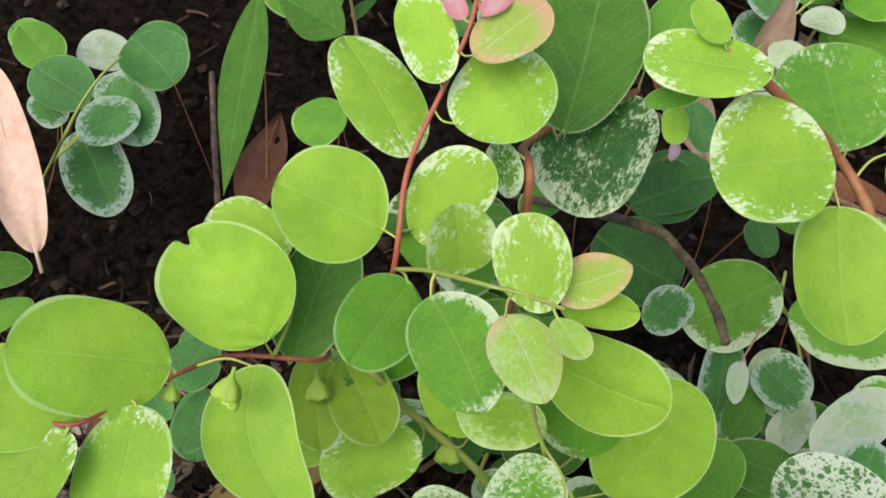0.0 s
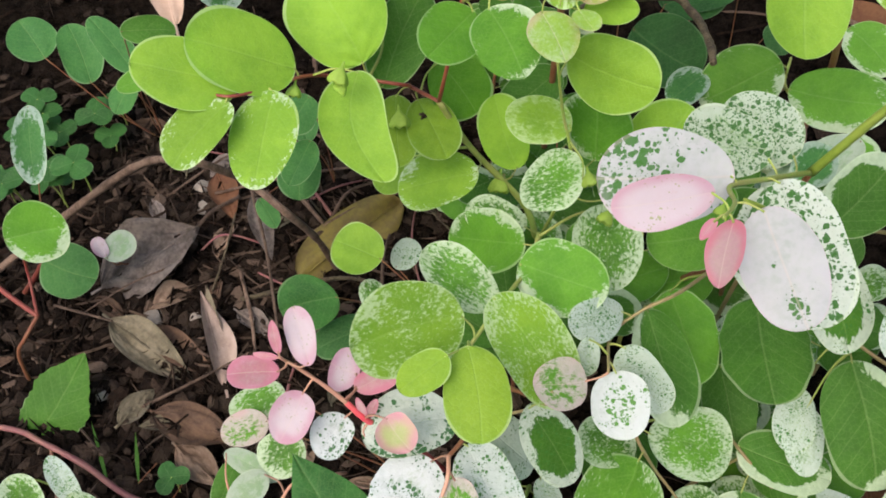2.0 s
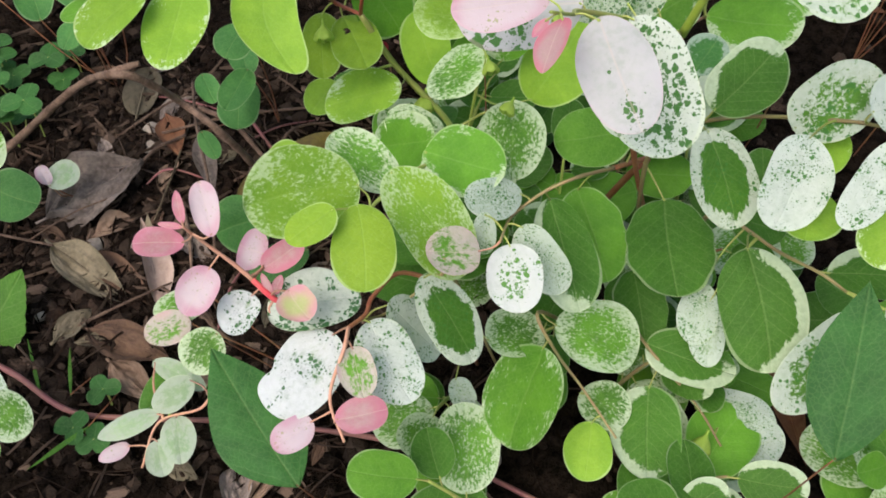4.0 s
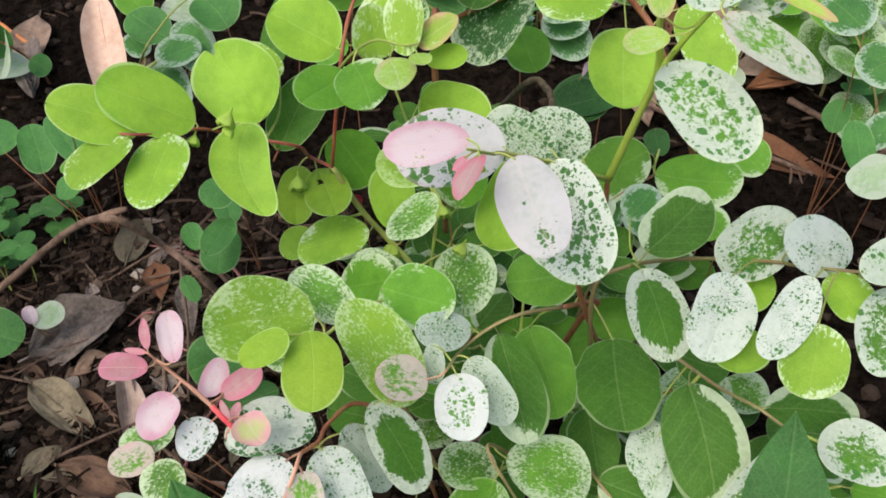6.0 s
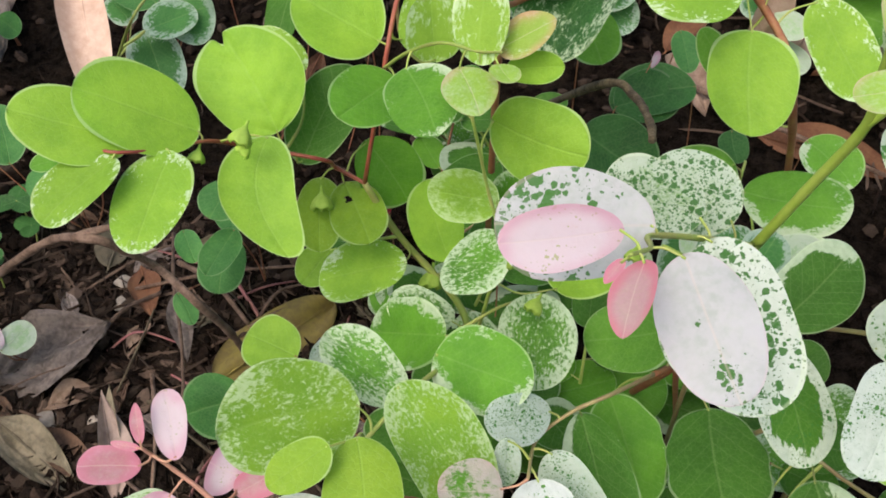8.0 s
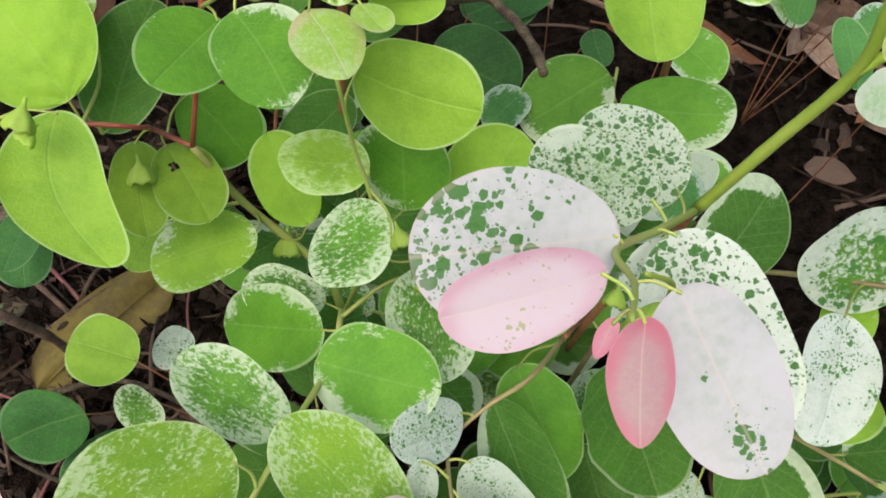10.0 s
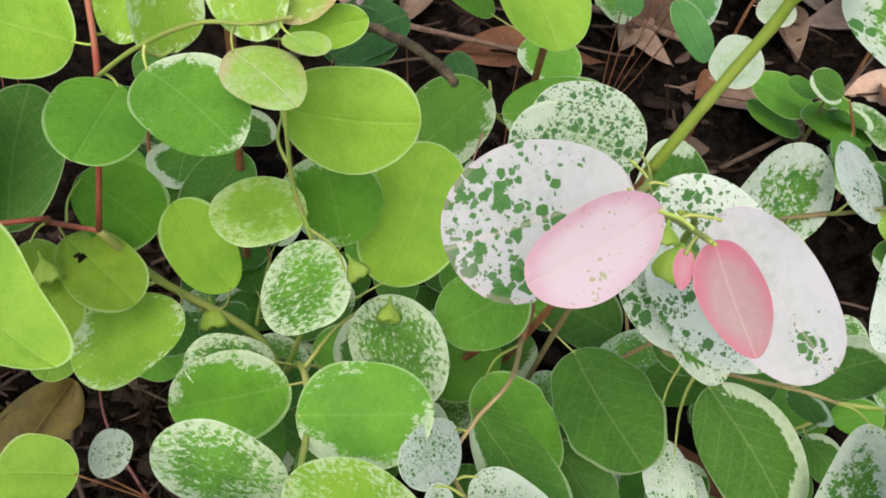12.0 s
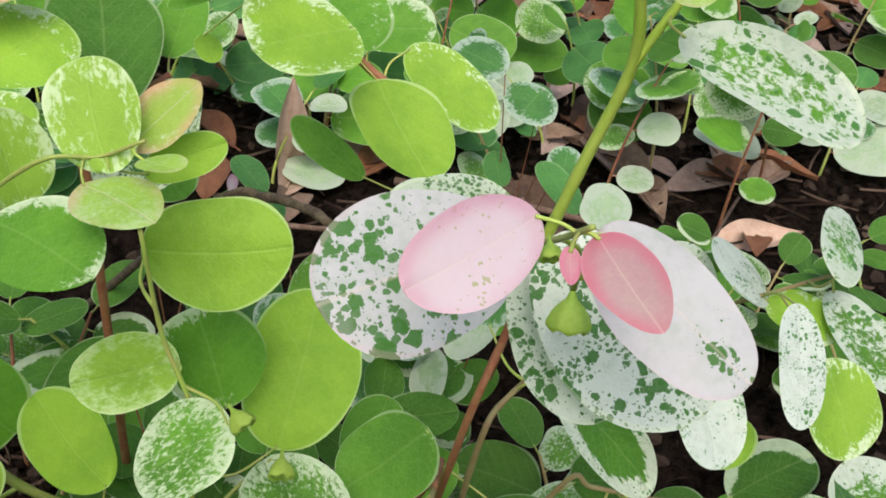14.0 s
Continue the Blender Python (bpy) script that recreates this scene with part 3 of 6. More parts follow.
LABELS = {
    "lime": "plain lime-green oval leaf", "limew": "lime-green leaf marbled white at its rim", "limeh": "lime-green leaf frosted with pale marbling", "limeb": "young lime leaf painted brighter as if lit, frosted with white", "limefp": "frosted pale green leaf with pink edges", "limem": "green leaf with a white marbled margin",
    "limey": "yellow-green oval leaf", "limeyw": "yellow-green leaf with white marbling", "limep": "pale lime young leaf with pink edges",
    "leafgreen": "fresh green oval leaf", "leafgreenw": "fresh green leaf with white streaks", "green": "green oval leaf",
    "greenw": "green leaf densely marbled with white", "margin": "green leaf with a broad white margin", "dark": "dark green leaf",
    "darkw": "dark green leaf marbled with white", "blue": "blue-green round leaf", "bluew": "blue-green leaf marbled with white",
    "silver": "silvery pale young leaf", "speck": "whitish leaf dusted with green specks", "marginf": "green leaf with a speckled white margin",
    "spots": "white leaf splashed with green", "spotp": "rosy white leaf splashed with green", "spotw": "white leaf with dark green spots and specks", "spotf": "pale leaf densely spotted dark green", "whitesp": "white leaf with fine green specks", "white": "white leaf with clustered green spots", "whitec": "chalk-white leaf with dark green specks", "whiteb": "white leaf with green blotches in its middle", "spotd": "white leaf with dark green blotches", "whitef": "white leaf with a few green spots",
    "pink": "deep pink young leaf", "pinkd": "dull rose young leaf with pale midrib", "pinkl": "pale pink young leaf", "pinkw": "pink and green mottled leaf", "red": "deep red young leaf", "pinkg": "pink young leaf with a green heart",
}
KINDS = {
    "A": ("variegated_shrub_shoot", "red-stemmed shrub shoot with round lime-green leaves", "shrub shoot"),
    "B": ("variegated_shrub_shoot", "dense shrub shoot with marbled yellow-green leaves", "shrub shoot"),
    "C": ("variegated_shrub_shoot", "tall shrub shoot with white and pink spotted leaves", "shrub shoot"),
    "R": ("variegated_shrub_shoot", "shrub shoot with large lime leaves on brown stem", "shrub shoot"),
    "W": ("variegated_shrub_shoot", "arching shrub shoot with white speckled leaves", "shrub shoot"),
    "V": ("variegated_shrub_shoot", "low spreading shrub shoot with white-margined leaves", "shrub shoot"),
    "P": ("variegated_shrub_shoot", "shrub shoot with pink young leaves on crimson stem", "shrub shoot"),
    "Q": ("variegated_shrub_shoot", "small shrub shoot with silvery young leaves", "shrub shoot"),
    "L": ("variegated_shrub_shoot", "short red-stemmed shrub shoot with round leaves", "shrub shoot"),
    "M": ("variegated_shrub_shoot", "low shrub shoot with white-streaked green leaves", "shrub shoot"),
    "D": ("variegated_shrub_shoot", "shaded shrub shoot with dark marbled leaves", "shrub shoot"),
    "F": ("variegated_shrub_shoot", "small blue-green shrub shoot beside a dead leaf", "shrub shoot"),
    "H": ("seedling", "blue-green seedling growing from dark soil", "seedling"),
    "I": ("seedling", "small round-leaved seedling on dark soil", "seedling"),
    "E": ("seedling", "dark green seedling in the shade", "seedling"),
    "U": ("seedling", "low dark green seedling under the shrub", "seedling"),
    "G": ("seedling", "blue-green seedling below the shrub", "seedling"),
    "K": ("seedling", "glaucous blue-green seedling behind the shrub", "seedling"),
    "N": ("weed", "weed with long narrow green leaves", "weed"),
    "X1": ("vine_leaf", "large dark green pointed vine leaf", "vine"),
    "X2": ("vine_leaf", "broad dark green pointed vine leaf", "vine"),
    "X3": ("vine_leaf", "toothed fresh green vine leaf", "vine"),
}
plant = {}


def begin(key, place):
    """Starts a plant: an empty at its foot, that its stems and leaves belong to."""
    finish_plant()
    name, label, category = KINDS[key]
    foot = new(name)
    foot.empty_display_size = 0.01
    foot.matrix_basis = Matrix.Translation((*place, ground(*place)))
    tagged(foot, label, category, "shrub shoots in the bed" if category == "shrub shoot" else "")
    plant.update(foot=foot, stems=[], leaves=[], rnd=random.Random(f"{key} {place[0]:.3f}"), hue="stemgreen")


def stem(material, r0, r1, *points):
    """A stem of the present plant through the points, in metres; its radii in millimetres."""
    path = smooth_path(points, 7)
    part("stem", tube(bmesh.new(), path, r0 / 1000, r1 / 1000, 9, 0.08, 0.10), STEM[material], plant["foot"])
    plant["stems"] += path
    plant["hue"] = material


def leaf(kind, base, tip, width, normal, shape):
    """A leaf of the present plant from base to tip."""
    length = (Vector(tip) - Vector(base)).length
    m = axes(base, tip, normal)
    young = kind in ("pink", "pinkd", "pinkl")
    ob = part("leaf", blade(length, width, shape, plant["rnd"], cup=0.1 if young else None), M[kind], None, LABELS[kind])
    ob.parent = plant["foot"]
    ob.matrix_basis = plant["foot"].matrix_basis.inverted() @ m
    plant["leaves"].append((ob, Vector(base), m, kind))


def finish_plant():
    """Joins each leaf to the nearest stem, or to the ground, by a stalk."""
    if not plant:
        return
    foot = plant["foot"]
    for ob, base, m, kind in plant["leaves"]:
        stems = [q for q in plant["stems"] if (q - base).length < 0.045]
        if stems:
            end = min(stems, key=lambda q: (q - base).length)
        else:
            low = foot.matrix_basis.translation
            pull = min(1.0, 0.05 / max(0.001, (Vector((low.x, low.y, 0)) - Vector((base.x, base.y, 0))).length))
            end = Vector((base.x + (low.x - base.x) * pull, base.y + (low.y - base.y) * pull, 0))
            end.z = ground(end.x, end.y) - 0.004
        gap = (end - base).length
        if gap < 0.0006:
            continue
        inward = m.to_3x3() @ Vector((0, 1, 0))
        mid = (base + end) / 2 - inward * min(0.12 * gap, 0.003) - Vector((0, 0, 0.06 * gap))
        stalk = smooth_path((end, mid, base + inward * 0.001), 5)
        hue = "stemrose" if kind in ("silver", "whitec", "spotd") else "stemgreen" if base.z > 0.2 and kind in ("pink", "pinkd", "pinkl", "white", "whitef", "spotf", "spotw") else "stemrose" if kind in ("pink", "pinkl", "pinkw", "pinkg") else "stemgreen"
        if not stems:
            hue = "stembrown"
        local = ob.matrix_basis.inverted() @ foot.matrix_basis.inverted()
        stalk = [local @ q for q in stalk]
        p = part("leaf_stalk", tube(bmesh.new(), stalk, (0.0003 if base.z > 0.2 else 0.0005) if gap < 0.03 or not stems else 0.0008, 0.0003, 6), STEM[hue])
        p.parent = ob
    plant.clear()


# ---- the ground: one sheet to the horizon ----
def ground_axis(near0, near1, count):
    inner = [near0 + (near1 - near0) * k / count for k in range(count + 1)]
    outer = [0.05 * 1.45 ** k for k in range(1, 19)]
    return [near0 - d for d in outer[::-1]] + inner + [near1 + d for d in outer]


def build_ground():
    bm = bmesh.new()
    xs, ys = ground_axis(-0.5, 0.75, 330), ground_axis(-0.2, 0.9, 290)
    grid = []
    for y in ys:
        row = []
        for x in xs:
            p = Vector((x, y, 0))
            near = -0.6 < x < 0.85 and -0.3 < y < 1.0
            row.append(bm.verts.new((x, y, ground(x, y) + (0.006 * noise.noise(p * 45) + 0.0045 * noise.noise(p * 110) + 0.0025 * noise.noise(p * 230) if near else 0))))
        grid.append(row)
    for a, b in zip(grid, grid[1:]):
        for j in range(len(xs) - 1):
            bm.faces.new((a[j], a[j + 1], b[j + 1], b[j]))
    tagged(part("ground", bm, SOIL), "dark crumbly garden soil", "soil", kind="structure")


build_ground()


def bed_spot(k, rnd):
    """A place on the soil: every second one on the bare patch beside the shrub, thinning out round it."""
    if k % 2:
        return rnd.uniform(-0.27, 0.02) + rnd.gauss(0, 0.035), rnd.uniform(0.0, 0.26) + rnd.gauss(0, 0.03)
    return rnd.uniform(-0.42, 1.15), rnd.uniform(-0.1, 1.25)


def scatter(count, seed, low, high, power=1.6):
    rnd = random.Random(seed)
    pieces = []
    for k in range(count):
        x, y = bed_spot(k, rnd)
        size = low + (high - low) * rnd.random() ** power
        pieces.append((Vector((x, y, ground(x, y) + size * 0.25)), size))
    return pieces, rnd


def build_crumbs():
    """Clods and crumbs, too many to count, from one lump shape each with its own turn."""
    pieces, rnd = scatter(19000, 5, 0.0007, 0.0068, 2.6)
    t = bmesh.new()
    bmesh.ops.create_icosphere(t, subdivisions=1, radius=1.0)
    shape = [v.co.copy() for v in t.verts]
    faces = [[v.index for v in f.verts] for f in t.faces]
    t.free()
    verts, polys = [], []
    for place, size in pieces:
        turn = Euler((rnd.uniform(0, 6), rnd.uniform(0, 6), rnd.uniform(0, 6))).to_matrix()
        at = len(verts)
        sx, sy = rnd.uniform(0.7, 1.3), rnd.uniform(0.6, 1.0)
        for c in shape:
            q = turn @ Vector((c.x * sx, c.y, c.z * sy)) * size * rnd.uniform(0.75, 1.15)
            verts.append(place + Vector((q.x, q.y, q.z * 0.75)))
        polys += [[at + k for k in f] for f in faces]
    data = bpy.data.meshes.new("soil_crumbs")
    data.from_pydata(verts, [], polys)
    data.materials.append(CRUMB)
    tagged(new("soil_crumbs", data), "dark crumbs and clods of soil", "soil", kind="stuff")


def build_litter():
    """Chips of bark, shreds of dead leaves and short fibres lying on the soil."""
    rnd = random.Random(8)
    verts, polys = [], []
    for k in range(4600):
        x, y = bed_spot(k, rnd)
        fibre = rnd.random() < 0.74
        length = rnd.uniform(0.008, 0.03) if fibre else rnd.uniform(0.004, 0.014)
        width = rnd.uniform(0.0006, 0.0014) if fibre else length * rnd.uniform(0.3, 0.7)
        turn = Euler((rnd.uniform(-0.35, 0.35), rnd.uniform(-0.35, 0.35), rnd.uniform(0, 6.28))).to_matrix()
        base = Vector((x, y, ground(x, y) + rnd.uniform(0.002, 0.005)))
        if x > 0.12 and y > 0.22:
            length, width = length * 2.2, width * 2.0
        bend, thick, n = rnd.uniform(-0.4, 0.4), 0.0007, 5
        at = len(verts)
        for i in range(n + 1):
            u = i / n - 0.5
            w = width * (1 - (2 * u) ** 4 * 0.8) * rnd.uniform(0.8, 1.1)
            for sx, sz in ((-1, 0), (0, thick * 2), (1, 0), (0, -thick)):
                verts.append(base + turn @ Vector((u * length, sx * w / 2 + bend * length * u * u, sz + bend * length * 0.5 * u * u)))
        for i in range(n):
            for j in range(4):
                a, b = at + i * 4 + j, at + i * 4 + (j + 1) % 4
                polys.append((a, b, b + 4, a + 4))
        polys += [(at + 3, at + 2, at + 1, at), (at + n * 4, at + n * 4 + 1, at + n * 4 + 2, at + n * 4 + 3)]
    data = bpy.data.meshes.new("leaf_litter")
    data.from_pydata(verts, [], polys)
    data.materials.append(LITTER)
    tagged(new("leaf_litter", data), "brown shreds of bark and dead leaves", "leaf litter", kind="stuff")


build_crumbs()
build_litter()


# ---- dead leaves, twigs and stones on the soil ----
def dead_leaf(base, tip, width, normal, material, label, shape="lance", cup=0.3, sag=0.1, seed=1, wave=0.06):
    rnd = random.Random(seed)
    length = (Vector(tip) - Vector(base)).length
    bm = blade(length, width, shape, rnd, 20, 12, cup, sag, wave)
    ob = part("dead_leaf", bm, material)
    ob.matrix_basis = axes(base, tip, normal)
    rib = [Vector((0, length * (k / 8 * 1.08 - 0.1), -sag * length * ((k / 8 * 1.08 - 0.1) - 0.25) ** 2 - 0.016 * width)) for k in range(9)]
    r = part("midrib", tube(bmesh.new(), rib, 0.0008, 0.0003, 6), material)
    r.parent = ob
    return tagged(ob, label, "dead leaf", "fallen leaves")


def twig(name, label, material, r0, r1, *points):
    return tagged(part(name, tube(bmesh.new(), smooth_path(points, 8), r0 / 1000, r1 / 1000, 9, 0.25, 0.06), material), label, "twig")


def on_soil(x, y, up=0.004):
    return (x, y, ground(x, y) + up)

# ---- the plants ----
begin("A", (0.0367, 0.1362))
stem("stemgreen", 1.7, 1.4, (0.0367, 0.1362, -0.015), (0.0266, 0.1313, 0.05), (0.0186, 0.1408, 0.069), (-0.0077, 0.152, 0.0955), (-0.0215, 0.1534, 0.1233))
stem("stemred", 0.9, 0.65, (-0.0215, 0.1534, 0.1233), (-0.0114, 0.1497, 0.1826), (-0.0078, 0.1701, 0.202), (0.0018, 0.1865, 0.218), (0.0085, 0.1976, 0.2297), (0.011, 0.2044, 0.2379))
stem("stemred", 0.9, 0.55, (-0.0215, 0.1534, 0.1233), (-0.0354, 0.1633, 0.1215), (-0.0349, 0.1445, 0.142), (-0.0606, 0.142, 0.1478), (-0.0711, 0.1271, 0.1624), (-0.0805, 0.1162, 0.1673), (-0.09, 0.1039, 0.1753), (-0.099, 0.1045, 0.175))
stem("stemgreen", 0.65, 0.4, (-0.0114, 0.1497, 0.1826), (-0.0012, 0.1367, 0.1989), (0.0108, 0.122, 0.2134), (0.0213, 0.1188, 0.2135), (0.0291, 0.1107, 0.2194))
stem("stemgreen", 0.45, 0.9, (0.0221, 0.0942, 0.209), (0.0275, 0.1090, 0.170), (0.0340, 0.1130, 0.1362), (0.0310, 0.1160, 0.1000), (0.0266, 0.1313, 0.05))
leaf("lime", (-0.0500, 0.1410, 0.1568), (-0.0713, 0.1586, 0.1862), 0.0387, (0.06, -0.84, 0.55), "notch")
leaf("lime", (-0.0729, 0.1273, 0.1665), (-0.1056, 0.1154, 0.1923), 0.0322, (0.66, -0.27, 0.71), "oval")
leaf("lime", (-0.0893, 0.1112, 0.1744), (-0.1232, 0.1044, 0.1908), 0.0269, (0.46, -0.30, 0.84), "oval")
leaf("limew", (-0.0919, 0.1019, 0.1750), (-0.1071, 0.0748, 0.1712), 0.0218, (-0.03, -0.12, 0.99), "oval")
leaf("limew", (-0.0779, 0.1123, 0.1701), (-0.0789, 0.0721, 0.1636), 0.0241, (0.02, -0.16, 0.99), "oval")
leaf("lime", (-0.0490, 0.1271, 0.1673), (-0.0452, 0.0898, 0.1474), 0.0260, (0.19, -0.45, 0.87), "kidney")
leaf("green", (-0.0445, 0.1467, 0.1373), (-0.0301, 0.1834, 0.1589), 0.0272, (-0.09, -0.48, 0.87), "oval")
leaf("limey", (-0.0426, 0.1655, 0.113), (-0.0375, 0.1329, 0.102), 0.0196, (0.08, -0.31, 0.95), "oval")
leaf("limey", (-0.0323, 0.1633, 0.1132), (-0.0162, 0.1311, 0.1119), 0.0230, (-0.12, -0.10, 0.99), "holed")
leaf("limew", (-0.0030, 0.1391, 0.0938), (-0.0402, 0.1339, 0.0844), 0.0293, (-0.21, -0.21, 0.95), "oval")
leaf("lime", (-0.0402, 0.1615, 0.0733), (-0.0506, 0.1435, 0.0688), 0.0179, (0.08, -0.28, 0.96), "oval")
leaf("leafgreen", (-0.0067, 0.1460, 0.1817), (-0.0211, 0.1155, 0.1872), 0.0226, (0.48, -0.07, 0.87), "oval")
leaf("limem", (-0.0011, 0.1289, 0.1987), (0.0122, 0.0955, 0.1997), 0.0239, (-0.30, -0.09, 0.95), "ovate")
leaf("limefp", (0.0165, 0.1160, 0.2094), (0.0243, 0.0916, 0.2125), 0.0158, (-0.22, 0.05, 0.97), "ovate")
leaf("limep", (0.0274, 0.1188, 0.2144), (0.0427, 0.1159, 0.2282), 0.0120, (-0.57, -0.66, 0.50), "ovate")
leaf("lime", (0.0305, 0.1203, 0.2062), (0.0471, 0.1133, 0.2143), 0.0098, (-0.53, -0.72, 0.46), "oval")
leaf("limefp", (0.0279, 0.1114, 0.2149), (0.0326, 0.0990, 0.2181), 0.0084, (-0.13, 0.19, 0.97), "oval")
leaf("limeb", (0.0225, 0.1162, 0.2105), (0.0229, 0.1268, 0.2325), 0.0205, (-0.55, -0.75, 0.36), "oval")
leaf("limeb", (0.0075, 0.1398, 0.1935), (0.0050, 0.1441, 0.2166), 0.0189, (0.27, -0.94, 0.21), "oval")
leaf("limew", (-0.0072, 0.1607, 0.1864), (0.0149, 0.1648, 0.2095), 0.0257, (-0.62, -0.40, 0.67), "oval")
leaf("lime", (-0.0147, 0.1634, 0.1838), (-0.0448, 0.1677, 0.1992), 0.0336, (0.35, -0.46, 0.82), "oval")
leaf("limew", (-0.0068, 0.1740, 0.2036), (-0.0273, 0.2098, 0.2190), 0.0246, (0.27, -0.24, 0.93), "oval")
leaf("limew", (0.0055, 0.1798, 0.2097), (0.0314, 0.1999, 0.2181), 0.0282, (0.07, -0.46, 0.88), "oval")
leaf("limew", (0.0006, 0.1843, 0.2212), (-0.0067, 0.2118, 0.2333), 0.0166, (0.00, -0.40, 0.92), "oval")
leaf("limep", (0.0101, 0.19, 0.2261), (0.0301, 0.2055, 0.2339), 0.0174, (-0.04, -0.40, 0.91), "oval")
leaf("pink", (0.0068, 0.1984, 0.2319), (0.0021, 0.2071, 0.2358), 0.0064, (-0.01, -0.41, 0.91), "ovate")
leaf("pink", (0.0115, 0.2001, 0.2327), (0.0201, 0.2055, 0.2355), 0.0059, (-0.03, -0.41, 0.91), "ovate")
leaf("limew", (-0.045, 0.1706, 0.1639), (-0.0721, 0.1801, 0.1698), 0.0205, (0.10, -0.30, 0.95), "oval")
leaf("lime", (0.0273, 0.1185, 0.1887), (0.0566, 0.1004, 0.1918), 0.0265, (-0.50, -0.72, 0.49), "oval")
leaf("lime", (0.0564, 0.1130, 0.1148), (0.0779, 0.1295, 0.1539), 0.0332, (-0.44, -0.71, 0.54), "oval")
leaf("limeh", (0.0323, 0.1146, 0.1567), (0.0071, 0.1196, 0.1548), 0.0195, (-0.21, -0.86, 0.47), "oval")
leaf("lime", (0.0147, 0.1457, 0.0889), (0.0023, 0.1641, 0.1178), 0.0231, (0.18, -0.79, 0.58), "oval")
leaf("greenw", (0.0377, 0.0944, 0.1500), (0.0145, 0.0984, 0.1385), 0.0287, (-0.44, -0.01, 0.90), "oval")
leaf("limem", (0.0439, 0.1167, 0.1332), (0.0410, 0.1278, 0.1611), 0.0284, (-0.34, -0.89, 0.32), "oval")
leaf("leafgreen", (-0.0236, 0.1707, 0.1308), (-0.0049, 0.1623, 0.1056), 0.0280, (0.21, -0.87, 0.45), "oval")
leaf("green", (0.0318, 0.1907, 0.1081), (0.0063, 0.1697, 0.1003), 0.0227, (-0.01, -0.34, 0.94), "oval")
begin("U", (-0.1131, 0.2118))
leaf("blue", (-0.1236, 0.1678, 0.0229), (-0.1123, 0.1533, 0.0171), 0.0106, (0.14, -0.28, 0.95), "oval")
leaf("blue", (-0.1241, 0.1922, 0.0432), (-0.1144, 0.177, 0.0369), 0.0130, (0.14, -0.30, 0.94), "oval")
leaf("blue", (-0.1001, 0.1898, 0.0444), (-0.098, 0.1594, 0.0357), 0.0229, (0.11, -0.27, 0.96), "oval")
leaf("blue", (-0.1045, 0.2174, 0.0545), (-0.0972, 0.1909, 0.0455), 0.0181, (0.11, -0.29, 0.95), "oval")
begin("U", (-0.0180, 0.2050))
leaf("red", (-0.0190, 0.2000, 0.0600), (-0.0225, 0.1960, 0.0680), 0.0050, (0.10, -0.60, 0.75), "ovate")
begin("U", (-0.0622, 0.128))
leaf("dark", (-0.0546, 0.1063, 0.0024), (-0.0838, 0.0898, 0.0015), 0.0217, (0.08, -0.18, 0.98), "oval")
leaf("dark", (-0.0702, 0.1061, 0.0292), (-0.1001, 0.1000, 0.0198), 0.0314, (-0.01, -0.83, 0.57), "oval")
begin("B", (0.1096, 0.105))
stem("stempale", 0.80, 0.48, (0.0916, 0.0832, 0.1091), (0.0736, 0.0613, 0.1274), (0.0608, 0.0548, 0.1246), (0.0504, 0.0466, 0.1198), (0.0467, 0.0244, 0.1349))
stem("stembrown", 1.7, 1.1, (0.0947, 0.1445, -0.01), (0.1034, 0.107, 0.076), (0.1096, 0.105, 0.0908), (0.0916, 0.0832, 0.1091))
stem("stemgreen", 1.1, 0.7, (0.0266, 0.1313, 0.05), (0.0236, 0.0939, 0.1125), (0.0199, 0.074, 0.12), (0.0097, 0.048, 0.1378), (-0.0003, 0.0265, 0.1445))
leaf("limem", (0.0179, 0.0858, 0.1175), (-0.0163, 0.1105, 0.0829), 0.0270, (-0.78, -0.35, 0.52), "oval")
leaf("greenw", (0.0193, 0.1085, 0.0961), (-0.0073, 0.1154, 0.0983), 0.0185, (0.01, -0.26, 0.96), "oval")
leaf("greenw", (0.0075, 0.0504, 0.1288), (-0.0195, 0.0682, 0.1386), 0.0209, (0.23, -0.17, 0.96), "oval")
leaf("limem", (0.0154, 0.0701, 0.1283), (0.0467, 0.0541, 0.1370), 0.0272, (-0.40, -0.32, 0.86), "oval")
leaf("limeyw", (-0.0029, 0.0345, 0.1503), (-0.0376, 0.0151, 0.1589), 0.0311, (0.46, -0.50, 0.73), "oval")
leaf("limeyw", (0.0064, 0.0448, 0.1466), (0.0354, 0.0172, 0.1234), 0.0273, (0.33, -0.38, 0.86), "oval")
leaf("limey", (-0.0007, 0.0193, 0.1588), (0.0055, -0.0105, 0.1539), 0.0212, (0.00, -0.16, 0.99), "oval")
leaf("limey", (-0.0066, 0.0132, 0.1639), (-0.0207, 0.0019, 0.1597), 0.0126, (-0.03, -0.32, 0.95), "oval")
leaf("pinkw", (0.0401, 0.0226, 0.1309), (0.0219, 0.0169, 0.1382), 0.0178, (0.43, -0.24, 0.87), "oval")
leaf("whiteb", (0.0503, 0.0282, 0.1285), (0.0559, 0.0093, 0.1126), 0.0208, (-0.04, -0.65, 0.76), "oval")
leaf("speck", (0.0545, 0.0408, 0.1231), (0.0710, 0.0232, 0.1046), 0.0185, (-0.12, -0.77, 0.63), "oval")
leaf("margin", (0.0652, 0.0616, 0.1142), (0.0803, 0.0237, 0.0928), 0.0260, (0.27, -0.39, 0.88), "oval")
leaf("leafgreen", (0.0776, 0.0798, 0.0989), (0.0936, 0.0495, 0.0743), 0.0269, (0.03, -0.62, 0.78), "wavy")
